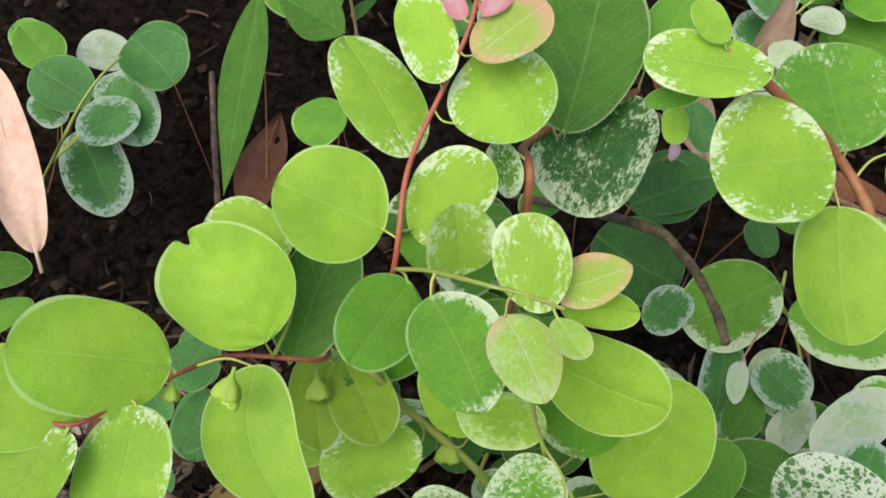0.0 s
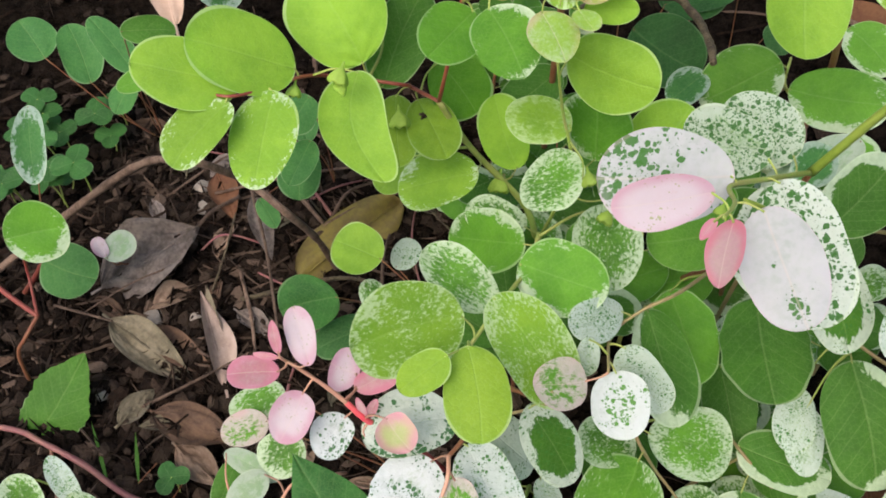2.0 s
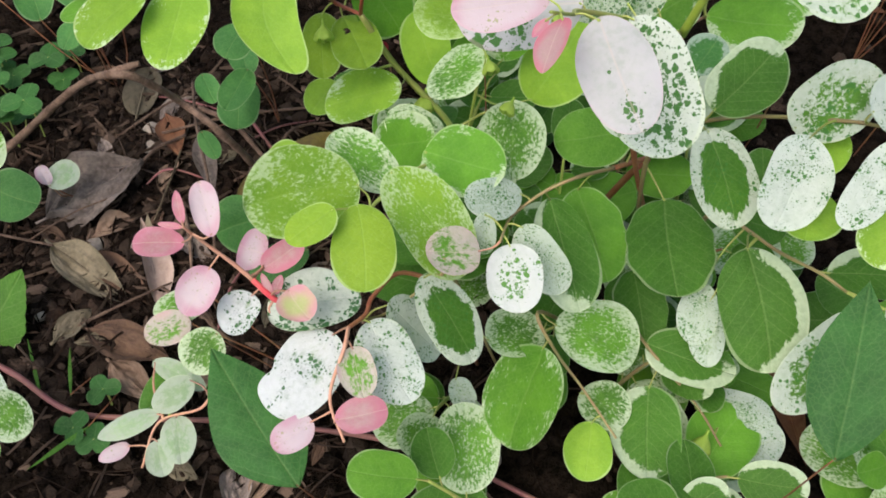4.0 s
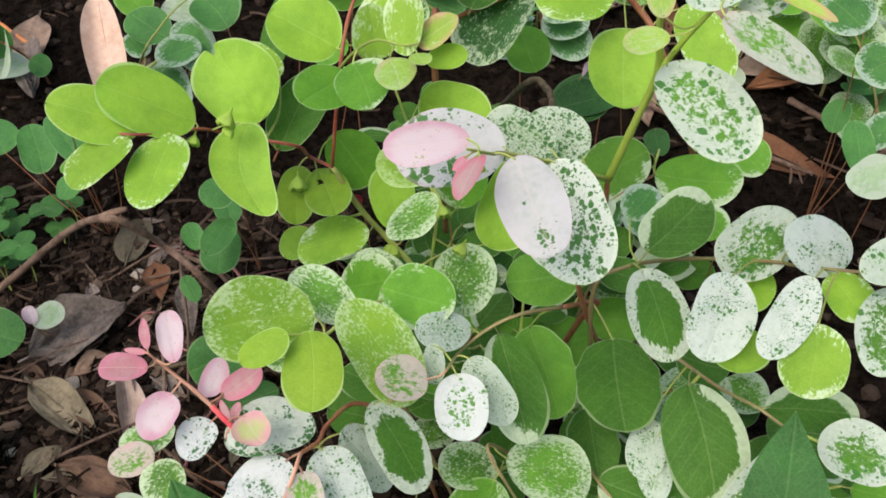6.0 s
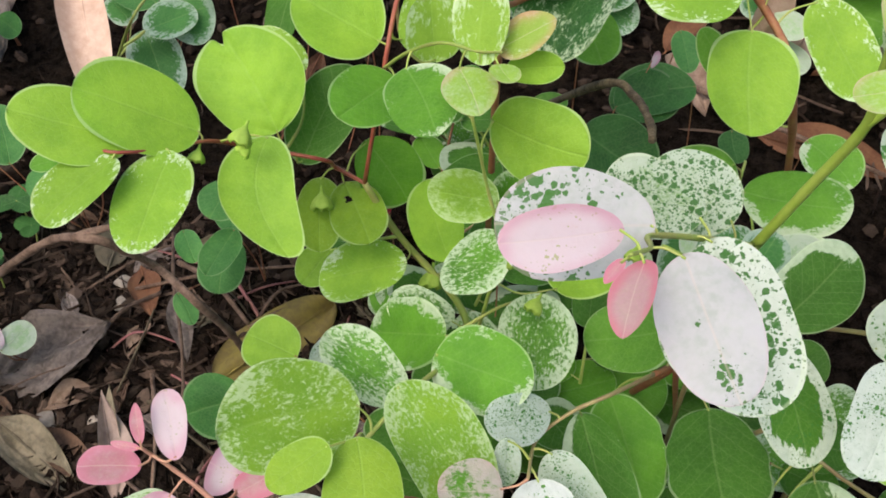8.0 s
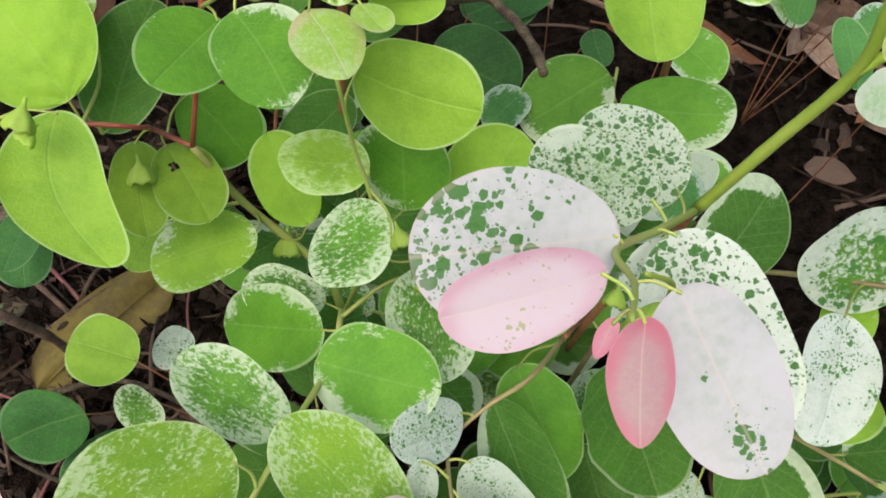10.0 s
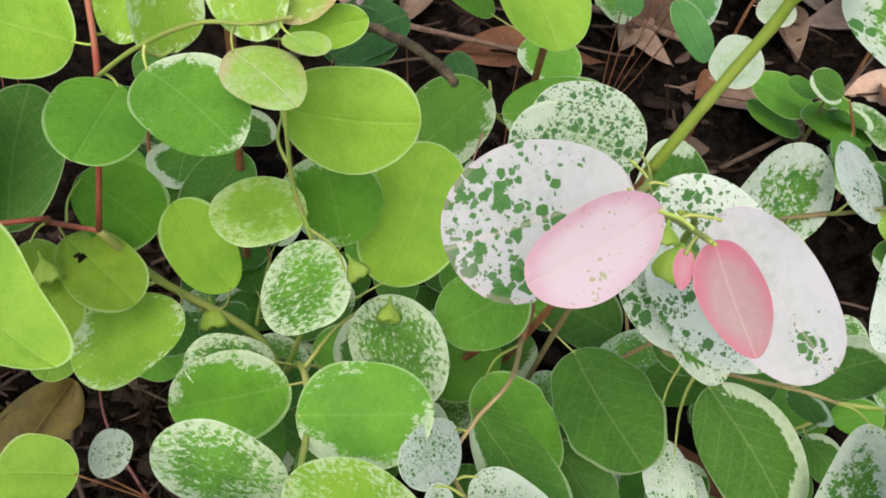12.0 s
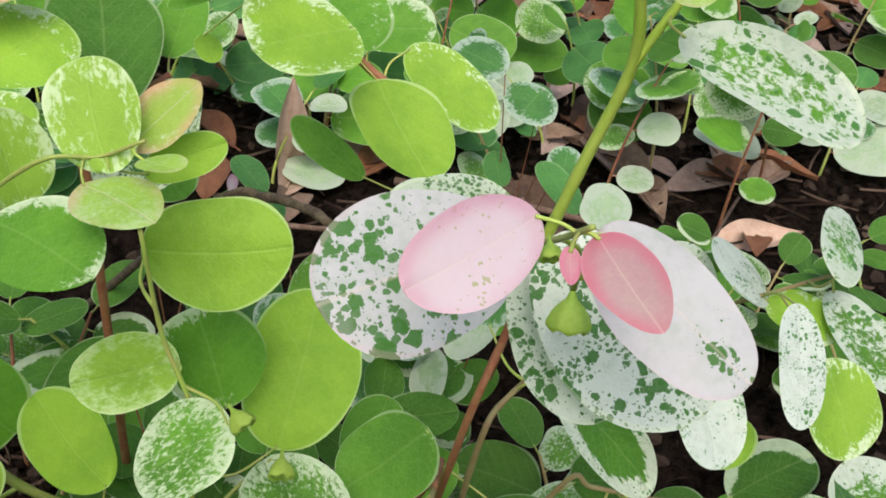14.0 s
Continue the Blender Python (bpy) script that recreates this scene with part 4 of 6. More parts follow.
leaf("speck", (0.0540, 0.0533, 0.1264), (0.0340, 0.0404, 0.1368), 0.0159, (0.57, -0.26, 0.78), "oval")
leaf("speck", (0.0405, 0.0379, 0.1338), (0.0415, 0.0303, 0.1178), 0.0088, (0.14, -0.89, 0.43), "oval")
leaf("green", (0.1161, 0.0849, 0.0886), (0.1204, 0.0405, 0.0807), 0.0368, (-0.00, -0.18, 0.98), "wavy")
leaf("greenw", (0.0491, 0.0998, 0.1283), (0.0491, 0.0653, 0.1194), 0.0272, (-0.02, -0.25, 0.97), "oval")
leaf("lime", (-0.0461, 0.1094, 0.0617), (-0.0704, 0.1189, 0.0623), 0.0249, (-0.10, -0.31, 0.94), "oval")
leaf("speck", (-0.0413, 0.1139, 0.0471), (-0.0328, 0.1295, 0.0492), 0.0139, (0.14, -0.21, 0.97), "oval")
leaf("greenw", (-0.0577, 0.1142, 0.0330), (-0.0424, 0.0945, 0.0367), 0.0144, (-0.12, 0.09, 0.99), "oval")
leaf("leafgreen", (0.0988, 0.0983, 0.1165), (0.0668, 0.0917, 0.1140), 0.0263, (0.02, -0.43, 0.90), "oval")
begin("C", (0.13, 0.14))
stem("stembrown", 1.2, 0.95, (0.13, 0.14, -0.01), (0.0957, 0.0791, 0.1313), (0.1012, 0.0736, 0.1697), (0.1003, 0.0673, 0.1942))
stem("stemolive", 1.4, 1.0, (0.1003, 0.0673, 0.1942), (0.1052, 0.0622, 0.2220), (0.1088, 0.0580, 0.2440), (0.1070, 0.0578, 0.2580), (0.1066, 0.0586, 0.2640))
stem("stemgreen", 0.9, 0.4, (0.1003, 0.0673, 0.1942), (0.0786, 0.0455, 0.2176), (0.0634, 0.0322, 0.2307), (0.061, 0.0208, 0.239), (0.0546, 0.0087, 0.2495))
stem("stemolive", 1.0, 0.5, (0.1088, 0.0580, 0.2440), (0.1130, 0.0539, 0.2567), (0.1184, 0.0488, 0.2702), (0.1248, 0.0470, 0.2796), (0.1299, 0.0434, 0.2855))
leaf("white", (0.0644, 0.0347, 0.2314), (0.0304, 0.0324, 0.2306), 0.0248, (0.02, -0.58, 0.81), "oval")
leaf("pinkl", (0.0546, 0.0182, 0.2462), (0.0315, 0.0121, 0.2459), 0.0123, (0.15, -0.62, 0.77), "oval")
leaf("pinkd", (0.0580, 0.0110, 0.2462), (0.0530, -0.0059, 0.2451), 0.0086, (-0.46, 0.08, 0.89), "ovate")
leaf("whitef", (0.0670, 0.0191, 0.2399), (0.0793, -0.0036, 0.2241), 0.0192, (-0.09, -0.60, 0.79), "oval")
leaf("spotw", (0.0795, 0.0425, 0.2210), (0.0920, 0.0090, 0.2018), 0.0268, (-0.44, -0.57, 0.70), "oval")
leaf("spotw", (0.0820, 0.0470, 0.2130), (0.0800, 0.0210, 0.1950), 0.0215, (-0.44, -0.55, 0.70), "oval")
leaf("spotf", (0.0797, 0.0521, 0.2174), (0.0565, 0.0616, 0.2212), 0.0186, (-0.21, -0.76, 0.62), "oval")
leaf("spotf", (0.0905, 0.0611, 0.2083), (0.0711, 0.0773, 0.2125), 0.0206, (-0.29, -0.55, 0.78), "oval")
leaf("pink", (0.0543, 0.0116, 0.2451), (0.0509, 0.0068, 0.2433), 0.0027, (-0.17, -0.23, 0.96), "ovate")
leaf("spots", (0.1085, 0.0480, 0.2535), (0.1302, 0.0200, 0.2439), 0.0226, (-0.13, -0.41, 0.90), "oval")
leaf("spotp", (0.1185, 0.0347, 0.2762), (0.1465, 0.0290, 0.2630), 0.0142, (0.25, -0.38, 0.89), "oval")
leaf("spots", (0.1281, 0.0524, 0.2817), (0.1103, 0.0438, 0.2751), 0.0155, (-0.11, -0.46, 0.88), "oval")
leaf("spots", (0.1254, 0.048, 0.2709), (0.1389, 0.0513, 0.2747), 0.0085, (-0.13, -0.45, 0.88), "oval")
leaf("pink", (0.1312, 0.0449, 0.281), (0.1486, 0.0479, 0.2855), 0.0074, (-0.15, -0.45, 0.88), "ovate")
leaf("limep", (0.132, 0.0463, 0.2787), (0.1476, 0.0357, 0.2761), 0.0045, (-0.15, -0.44, 0.88), "ovate")
leaf("limefp", (0.1056, 0.0477, 0.2681), (0.1046, 0.0621, 0.2755), 0.0087, (-0.08, -0.46, 0.89), "oval")
leaf("limefp", (0.1074, 0.0423, 0.2658), (0.0949, 0.0402, 0.2639), 0.0086, (-0.07, -0.44, 0.90), "oval")
begin("R", (0.1763, 0.2282))
stem("stembrown", 1.8, 1.4, (0.1763, 0.2282, 0), (0.1603, 0.2019, 0.0601), (0.1659, 0.2145, 0.0897), (0.1329, 0.1681, 0.1772), (0.1194, 0.183, 0.1969), (0.0845, 0.1744, 0.2322), (0.0732, 0.1778, 0.2387))
stem("stemgreen", 1.0, 0.6, (0.1618, 0.2063, 0.0701), (0.1454, 0.2089, 0.0848), (0.1475, 0.2221, 0.0923))
leaf("limew", (0.1039, 0.1614, 0.2180), (0.0708, 0.1568, 0.2176), 0.0345, (0.05, -0.46, 0.89), "oval")
leaf("leafgreenw", (0.1202, 0.1820, 0.2009), (0.1178, 0.2170, 0.2131), 0.0352, (-0.23, -0.33, 0.91), "oval")
leaf("lime", (0.1108, 0.1592, 0.2020), (0.1104, 0.1251, 0.1847), 0.0304, (0.04, -0.45, 0.89), "oval")
leaf("limew", (0.1379, 0.1862, 0.1991), (0.1575, 0.1582, 0.1785), 0.0216, (-0.21, -0.67, 0.71), "oval")
leaf("limew", (0.0833, 0.1694, 0.2389), (0.0529, 0.1802, 0.2375), 0.0188, (-0.16, -0.34, 0.93), "oval")
leaf("lime", (0.0721, 0.1772, 0.2421), (0.0661, 0.189, 0.2463), 0.0086, (-0.15, -0.39, 0.91), "oval")
leaf("limew", (0.0831, 0.1708, 0.2342), (0.0735, 0.1787, 0.2357), 0.0081, (-0.17, -0.37, 0.91), "oval")
leaf("leafgreen", (0.0689, 0.175, 0.2279), (0.0544, 0.1734, 0.2252), 0.0065, (-0.13, -0.36, 0.92), "oval")
leaf("lime", (0.0682, 0.1883, 0.2112), (0.0674, 0.1772, 0.2069), 0.0078, (-0.13, -0.35, 0.93), "oval")
leaf("limem", (0.1394, 0.2111, 0.0995), (0.1048, 0.2035, 0.0765), 0.0359, (-0.38, -0.54, 0.75), "oval")
leaf("bluew", (0.1068, 0.2151, 0.0858), (0.0885, 0.1990, 0.0813), 0.0188, (0.00, -0.27, 0.96), "oval")
leaf("limem", (0.1436, 0.2008, 0.0920), (0.1849, 0.1829, 0.1029), 0.0316, (-0.38, -0.37, 0.84), "oval")
leaf("limem", (0.1954, 0.2768, 0.0637), (0.2168, 0.2496, 0.0587), 0.0286, (-0.20, -0.32, 0.93), "oval")
leaf("bluew", (0.1126, 0.1606, 0.0641), (0.1245, 0.204, 0.0762), 0.0181, (-0.15, -0.23, 0.96), "ovate")
leaf("bluew", (0.1459, 0.1667, 0.0792), (0.1318, 0.1848, 0.0808), 0.0235, (-0.18, -0.22, 0.96), "oval")
leaf("silver", (0.1509, 0.1724, 0.0737), (0.1344, 0.1525, 0.0664), 0.0147, (-0.18, -0.20, 0.96), "oval")
leaf("silver", (0.1607, 0.1505, 0.115), (0.1312, 0.1337, 0.1051), 0.0188, (-0.21, -0.20, 0.96), "oval")
leaf("limem", (0.1708, 0.1456, 0.0997), (0.1572, 0.1634, 0.1004), 0.0238, (-0.22, -0.21, 0.95), "oval")
leaf("green", (0.1135, 0.151, 0.0688), (0.1414, 0.1387, 0.0712), 0.0207, (-0.17, -0.19, 0.97), "oval")
leaf("leafgreen", (0.1138, 0.1461, 0.0835), (0.0903, 0.128, 0.0766), 0.0216, (-0.14, -0.19, 0.97), "oval")
leaf("silver", (0.119, 0.1775, 0.0923), (0.1147, 0.1615, 0.0878), 0.0082, (-0.16, -0.23, 0.96), "ovate")
leaf("leafgreen", (0.1298, 0.1986, 0.1442), (0.1090, 0.2170, 0.1650), 0.0135, (-0.35, -0.55, 0.75), "oval")
begin("D", (0.03, 0.2))
stem("stembrown", 1.6, 1.2, (0.03, 0.2, 0.03), (0.0276, 0.1739, 0.1871), (0.032, 0.2143, 0.1716), (0.0687, 0.2279, 0.1833))
leaf("darkw", (0.0649, 0.2281, 0.1821), (0.0460, 0.1889, 0.1637), 0.0412, (-0.40, -0.22, 0.89), "oval")
leaf("green", (0.0418, 0.2092, 0.1805), (0.0585, 0.2684, 0.2068), 0.0374, (-0.09, -0.38, 0.92), "oval")
leaf("leafgreen", (0.0707, 0.2339, 0.187), (0.0894, 0.261, 0.2014), 0.0187, (-0.13, -0.39, 0.91), "oval")
leaf("greenw", (0.0181, 0.1862, 0.1982), (0.022, 0.1691, 0.1922), 0.0103, (-0.04, -0.34, 0.94), "oval")
begin("E", (0.0695, 0.285))
leaf("dark", (0.0724, 0.2489, 0.0823), (0.1085, 0.2280, 0.0734), 0.0389, (-0.05, -0.46, 0.89), "oval")
begin("E", (0.1259, 0.3451))
leaf("blue", (0.1259, 0.3251, 0.0946), (0.1304, 0.2991, 0.0855), 0.0149, (-0.14, -0.35, 0.93), "oval")
begin("E", (0.1407, 0.2924))
leaf("dark", (0.1521, 0.2692, 0.0728), (0.1547, 0.2498, 0.0672), 0.0154, (-0.17, -0.29, 0.94), "oval")
leaf("dark", (0.1294, 0.2756, 0.0942), (0.0864, 0.2683, 0.0858), 0.0311, (-0.13, -0.32, 0.94), "oval")
begin("W", (0.115, 0.105))
stem("stempale", 1.04, 0.56, (0.115, 0.105, 0.02), (0.1034, 0.0807, 0.1204), (0.1142, 0.0825, 0.136), (0.1391, 0.0846, 0.1412), (0.1639, 0.0658, 0.1604), (0.1749, 0.0606, 0.1638), (0.1998, 0.0496, 0.1729))
leaf("margin", (0.1208, 0.0753, 0.1526), (0.1443, 0.0989, 0.1655), 0.0243, (-0.01, -0.47, 0.88), "oval")
leaf("spots", (0.1487, 0.0701, 0.1505), (0.1712, 0.0760, 0.1746), 0.0246, (-0.46, -0.66, 0.59), "oval")
leaf("whitesp", (0.1649, 0.0575, 0.1738), (0.1952, 0.0751, 0.1653), 0.0233, (0.44, -0.37, 0.82), "oval")
leaf("marginf", (0.1193, 0.0701, 0.1485), (0.1315, 0.0397, 0.1305), 0.0259, (0.23, -0.43, 0.87), "oval")
leaf("whitesp", (0.1494, 0.0573, 0.1615), (0.1388, 0.0289, 0.1456), 0.0233, (0.03, -0.50, 0.87), "oval")
leaf("whitesp", (0.1706, 0.0418, 0.1772), (0.1554, 0.0222, 0.1567), 0.0156, (-0.05, -0.70, 0.71), "oval")
leaf("limew", (0.1729, 0.0313, 0.1658), (0.1707, 0.0138, 0.1466), 0.0224, (-0.24, -0.71, 0.67), "oval")
leaf("spots", (0.2025, 0.0506, 0.1655), (0.1927, 0.0187, 0.1558), 0.0185, (-0.13, -0.25, 0.96), "oval")
leaf("spots", (0.1849, 0.0421, 0.1803), (0.2237, 0.0645, 0.1789), 0.0172, (0.31, -0.48, 0.82), "oval")
leaf("lime", (0.1559, 0.0511, 0.1407), (0.1525, 0.033, 0.1346), 0.0212, (-0.12, -0.29, 0.95), "oval")
leaf("limew", (0.1653, 0.0723, 0.1506), (0.157, 0.0564, 0.144), 0.0158, (-0.13, -0.32, 0.94), "oval")
leaf("limew", (0.1831, 0.0577, 0.1633), (0.1933, 0.04, 0.1593), 0.0166, (-0.18, -0.31, 0.93), "oval")
leaf("bluew", (0.1154, 0.097, 0.1498), (0.1257, 0.1118, 0.1564), 0.0161, (-0.07, -0.37, 0.93), "oval")
begin("V", (0.09, 0.075))
stem("stempale", 0.88, 0.48, (0.09, 0.075, -0.01), (0.0637, 0.027, 0.0845), (0.0726, 0.0183, 0.0676), (0.0842, 0.0085, 0.0572), (0.0989, -0.0084, 0.048))
stem("stempale", 0.80, 0.48, (0.12, 0.085, -0.01), (0.1101, 0.0364, 0.0527), (0.1343, 0.0137, 0.0393), (0.1456, -0.0015, 0.0314))
stem("stempale", 0.96, 0.56, (0.13, 0.11, -0.01), (0.1344, 0.075, 0.0947), (0.1414, 0.0679, 0.0981), (0.1576, 0.0561, 0.0955), (0.1666, 0.0362, 0.1101), (0.1758, 0.0298, 0.1082))
stem("stempale", 0.72, 0.48, (0.05, 0.05, -0.01), (0.0289, 0.021, 0.1212), (0.0266, 0.0155, 0.125), (0.0027, 0.0249, 0.0798), (-0.003, 0.0069, 0.1042))
leaf("margin", (0.1432, 0.0508, 0.1035), (0.1530, 0.0071, 0.0843), 0.0333, (-0.09, -0.42, 0.90), "oval")
leaf("spots", (0.1780, 0.0186, 0.1126), (0.1536, -0.0070, 0.0807), 0.0214, (-0.35, -0.58, 0.74), "oval")
leaf("margin", (0.1722, 0.0413, 0.1032), (0.2065, 0.0381, 0.108), 0.0206, (-0.16, -0.26, 0.95), "oval")
leaf("spots", (0.2096, 0.0077, 0.1187), (0.1842, 0.0187, 0.1174), 0.0237, (-0.17, -0.28, 0.94), "oval")
leaf("margin", (0.1119, 0.0332, 0.0544), (0.1479, 0.0204, 0.056), 0.0235, (-0.11, -0.19, 0.98), "oval")
leaf("speck", (0.1343, 0.0429, 0.0761), (0.1333, 0.0170, 0.0669), 0.0148, (-0.28, -0.31, 0.91), "oval")
leaf("speck", (0.1318, 0.0504, 0.0778), (0.1278, 0.0254, 0.0697), 0.0164, (-0.21, -0.27, 0.94), "oval")
leaf("greenw", (0.0713, 0.0276, 0.0740), (0.1083, 0.0272, 0.0618), 0.0291, (0.28, -0.43, 0.86), "oval")
leaf("leafgreenw", (0.0666, 0.0160, 0.0764), (0.0531, -0.0182, 0.0553), 0.0425, (-0.71, -0.14, 0.69), "oval")
leaf("margin", (0.1132, 0.0159, 0.0483), (0.1117, -0.0226, 0.0425), 0.0295, (-0.10, -0.14, 0.98), "oval")
leaf("lime", (0.0887, -0.0024, 0.0491), (0.0861, -0.0264, 0.0456), 0.0198, (-0.08, -0.13, 0.99), "oval")
leaf("speck", (0.138, 0.0184, 0.0287), (0.1697, 0.0069, 0.0316), 0.0243, (-0.14, -0.15, 0.98), "oval")
leaf("speck", (0.1521, 0.0113, 0.0283), (0.169, -0.0055, 0.0285), 0.0242, (-0.15, -0.14, 0.98), "oval")
leaf("greenw", (0.0842, 0.0108, 0.0477), (0.1044, 0.0007, 0.0477), 0.0206, (-0.08, -0.16, 0.98), "oval")
leaf("greenw", (0.0441, 0.0190, 0.0728), (0.0671, 0.0314, 0.0657), 0.0223, (0.32, -0.05, 0.94), "oval")
leaf("marginf", (0.0201, 0.0136, 0.1266), (0.0409, -0.0012, 0.0907), 0.0199, (0.45, -0.70, 0.55), "oval")
leaf("whitesp", (0.0066, 0.0144, 0.1054), (0.0261, 0.0095, 0.0774), 0.0205, (0.77, -0.26, 0.58), "oval")
leaf("whitesp", (0.0002, 0.0073, 0.1036), (0.0185, -0.0198, 0.0938), 0.0231, (0.10, -0.28, 0.96), "oval")
leaf("green", (0.1077, 0.0691, 0.0564), (0.113, 0.0335, 0.0494), 0.0235, (-0.10, -0.21, 0.97), "wavy")
leaf("speck", (0.0308, 0.0182, 0.0386), (0.0388, 0.0048, 0.0365), 0.0112, (-0.01, -0.16, 0.99), "oval")
leaf("green", (0.1442, 0.0786, 0.0881), (0.1657, 0.0708, 0.0896), 0.0225, (-0.16, -0.24, 0.96), "oval")
leaf("green", (0.0962, 0.0559, 0.0472), (0.1186, 0.064, 0.0512), 0.0231, (-0.09, -0.21, 0.97), "wavy")
begin("X1", (0.1581, -0.0185))
leaf("dark", (0.1581, -0.0385, 0.1125), (0.1701, 0.0157, 0.1376), 0.0298, (-0.20, -0.38, 0.90), "lance")
begin("P", (-0.02, 0.03))
stem("stempink", 1.4, 1.1, (-0.0120, 0.0350, -0.0100), (-0.0240, 0.0220, 0.0600), (-0.0330, 0.0140, 0.0980), (-0.0367, 0.0124, 0.1071), (-0.0440, 0.0162, 0.1130))
stem("stemrose", 0.9, 0.5, (-0.0440, 0.0162, 0.1130), (-0.0515, 0.0196, 0.1186), (-0.0607, 0.0225, 0.1262), (-0.0650, 0.0211, 0.1370))
stem("stembrown", 1.0, 0.8, (0.0400, 0.0500, -0.0100), (0.0300, 0.0330, 0.0800), (0.0102, 0.0318, 0.1000), (0.0003, 0.0177, 0.1040), (-0.0011, 0.0087, 0.1060), (-0.0059, 0.0000, 0.1102))
stem("stemrose", 0.8, 0.5, (-0.0059, 0.0000, 0.1102), (-0.0057, -0.0097, 0.1130), (-0.0100, -0.0238, 0.1015), (-0.0034, -0.0375, 0.0958))
leaf("pink", (-0.0651, 0.0216, 0.1387), (-0.0680, 0.0303, 0.1461), 0.0040, (0.10, -0.62, 0.78), "ovate")
leaf("pinkl", (-0.0550, 0.0201, 0.1339), (-0.0628, 0.0382, 0.1425), 0.0105, (-0.02, -0.43, 0.90), "oval")
leaf("pink", (-0.0654, 0.0182, 0.1316), (-0.0827, 0.0148, 0.1340), 0.0117, (0.17, -0.21, 0.96), "oval")
leaf("pinkl", (-0.0590, 0.0168, 0.1186), (-0.0658, -0.0001, 0.1119), 0.0154, (0.03, -0.38, 0.93), "oval")
leaf("pinkl", (-0.0407, 0.0272, 0.1139), (-0.0517, 0.0301, 0.1151), 0.0168, (-0.03, -0.47, 0.88), "oval")
leaf("pink", (-0.0416, 0.0219, 0.1119), (-0.0251, 0.0266, 0.1257), 0.0105, (-0.21, -0.82, 0.53), "oval")
leaf("pinkg", (-0.0287, 0.0099, 0.1179), (-0.0186, -0.0016, 0.1179), 0.0139, (-0.05, -0.04, 1.00), "oval")
leaf("whitec", (-0.0445, 0.0136, 0.1070), (-0.0527, -0.0010, 0.1022), 0.0155, (0.06, -0.34, 0.94), "oval")
leaf("greenw", (-0.0829, 0.0461, 0.0511), (-0.1038, 0.0318, 0.0526), 0.0168, (0.17, -0.15, 0.97), "oval")
leaf("pinkw", (-0.0867, 0.0302, 0.0526), (-0.1059, 0.0219, 0.0509), 0.0151, (0.11, -0.44, 0.89), "oval")
leaf("greenw", (-0.0722, 0.0238, 0.0561), (-0.0848, 0.0090, 0.0488), 0.0203, (-0.02, -0.43, 0.90), "oval")
leaf("spotd", (-0.0379, 0.0066, 0.1052), (-0.0043, 0.0171, 0.1057), 0.0250, (0.02, -0.10, 0.99), "oval")
leaf("whitec", (-0.0118, 0.0001, 0.1055), (-0.0311, -0.0287, 0.0952), 0.0284, (-0.19, -0.22, 0.96), "lobed")
leaf("pinkw", (-0.0033, -0.0076, 0.1105), (0.0028, -0.0249, 0.1065), 0.0136, (0.12, -0.18, 0.98), "oval")
leaf("pink", (-0.0067, -0.0323, 0.1025), (0.0110, -0.0266, 0.1028), 0.0133, (0.03, -0.14, 0.99), "oval")
leaf("pinkl", (-0.0162, -0.0297, 0.0941), (-0.029, -0.0403, 0.0936), 0.0125, (0.07, -0.13, 0.99), "oval")
leaf("pink", (-0.0372, 0.0130, 0.1085), (-0.0400, 0.0170, 0.1165), 0.0034, (-0.20, -0.60, 0.77), "ovate")
leaf("pink", (-0.0360, 0.0130, 0.1085), (-0.0330, 0.0175, 0.1150), 0.0040, (0.20, -0.60, 0.77), "ovate")
leaf("pink", (-0.0652, 0.0205, 0.1380), (-0.0744, 0.0214, 0.1380), 0.0026, (0.10, -0.50, 0.85), "ovate")
begin("Q", (-0.06, 0.03))
stem("stemrose", 0.8, 0.5, (-0.06, 0.03, -0.01), (-0.0762, 0.0146, 0.0214), (-0.085, 0.0047, 0.017), (-0.1032, -0.0026, 0.0148), (-0.1084, -0.0212, 0.0059))
leaf("silver", (-0.0914, 0.0175, 0.0205), (-0.1052, 0.0014, 0.0199), 0.0150, (0.13, -0.15, 0.98), "oval")
leaf("silver", (-0.0963, 0.0014, 0.0142), (-0.0892, -0.0196, 0.0105), 0.0155, (0.13, -0.13, 0.98), "oval")
leaf("silver", (-0.1041, 0.0018, 0.0153), (-0.1282, -0.0126, 0.0171), 0.0111, (0.15, -0.13, 0.98), "ovate")
leaf("silver", (-0.103, -0.0095, 0.0115), (-0.0963, -0.025, 0.0087), 0.0127, (0.14, -0.12, 0.98), "oval")
leaf("silver", (-0.1138, 0.0274, 0.0159), (-0.0871, 0.0175, 0.0105), 0.0110, (0.14, -0.16, 0.98), "ovate")
leaf("pinkl", (-0.1157, -0.0123, 0.0093), (-0.1275, -0.0205, 0.0102), 0.0079, (0.16, -0.12, 0.98), "ovate")
leaf("green", (-0.1097, 0.0282, 0.0065), (-0.1152, 0.0045, 0.0037), 0.0131, (0.14, -0.15, 0.98), "oval")
begin("L", (-0.25, 0.13))
stem("stemdeep", 1.6, 1.0, (-0.25, 0.13, -0.01), (-0.2484, 0.1151, -0.003), (-0.2269, 0.1192, 0.0277), (-0.2145, 0.1017, 0.0711))
stem("stemdeep", 1.4, 1.2, (-0.2600, 0.1120, 0.0300), (-0.2389, 0.0956, 0.0400), (-0.2256, 0.0875, 0.0400), (-0.2111, 0.0794, 0.0400))
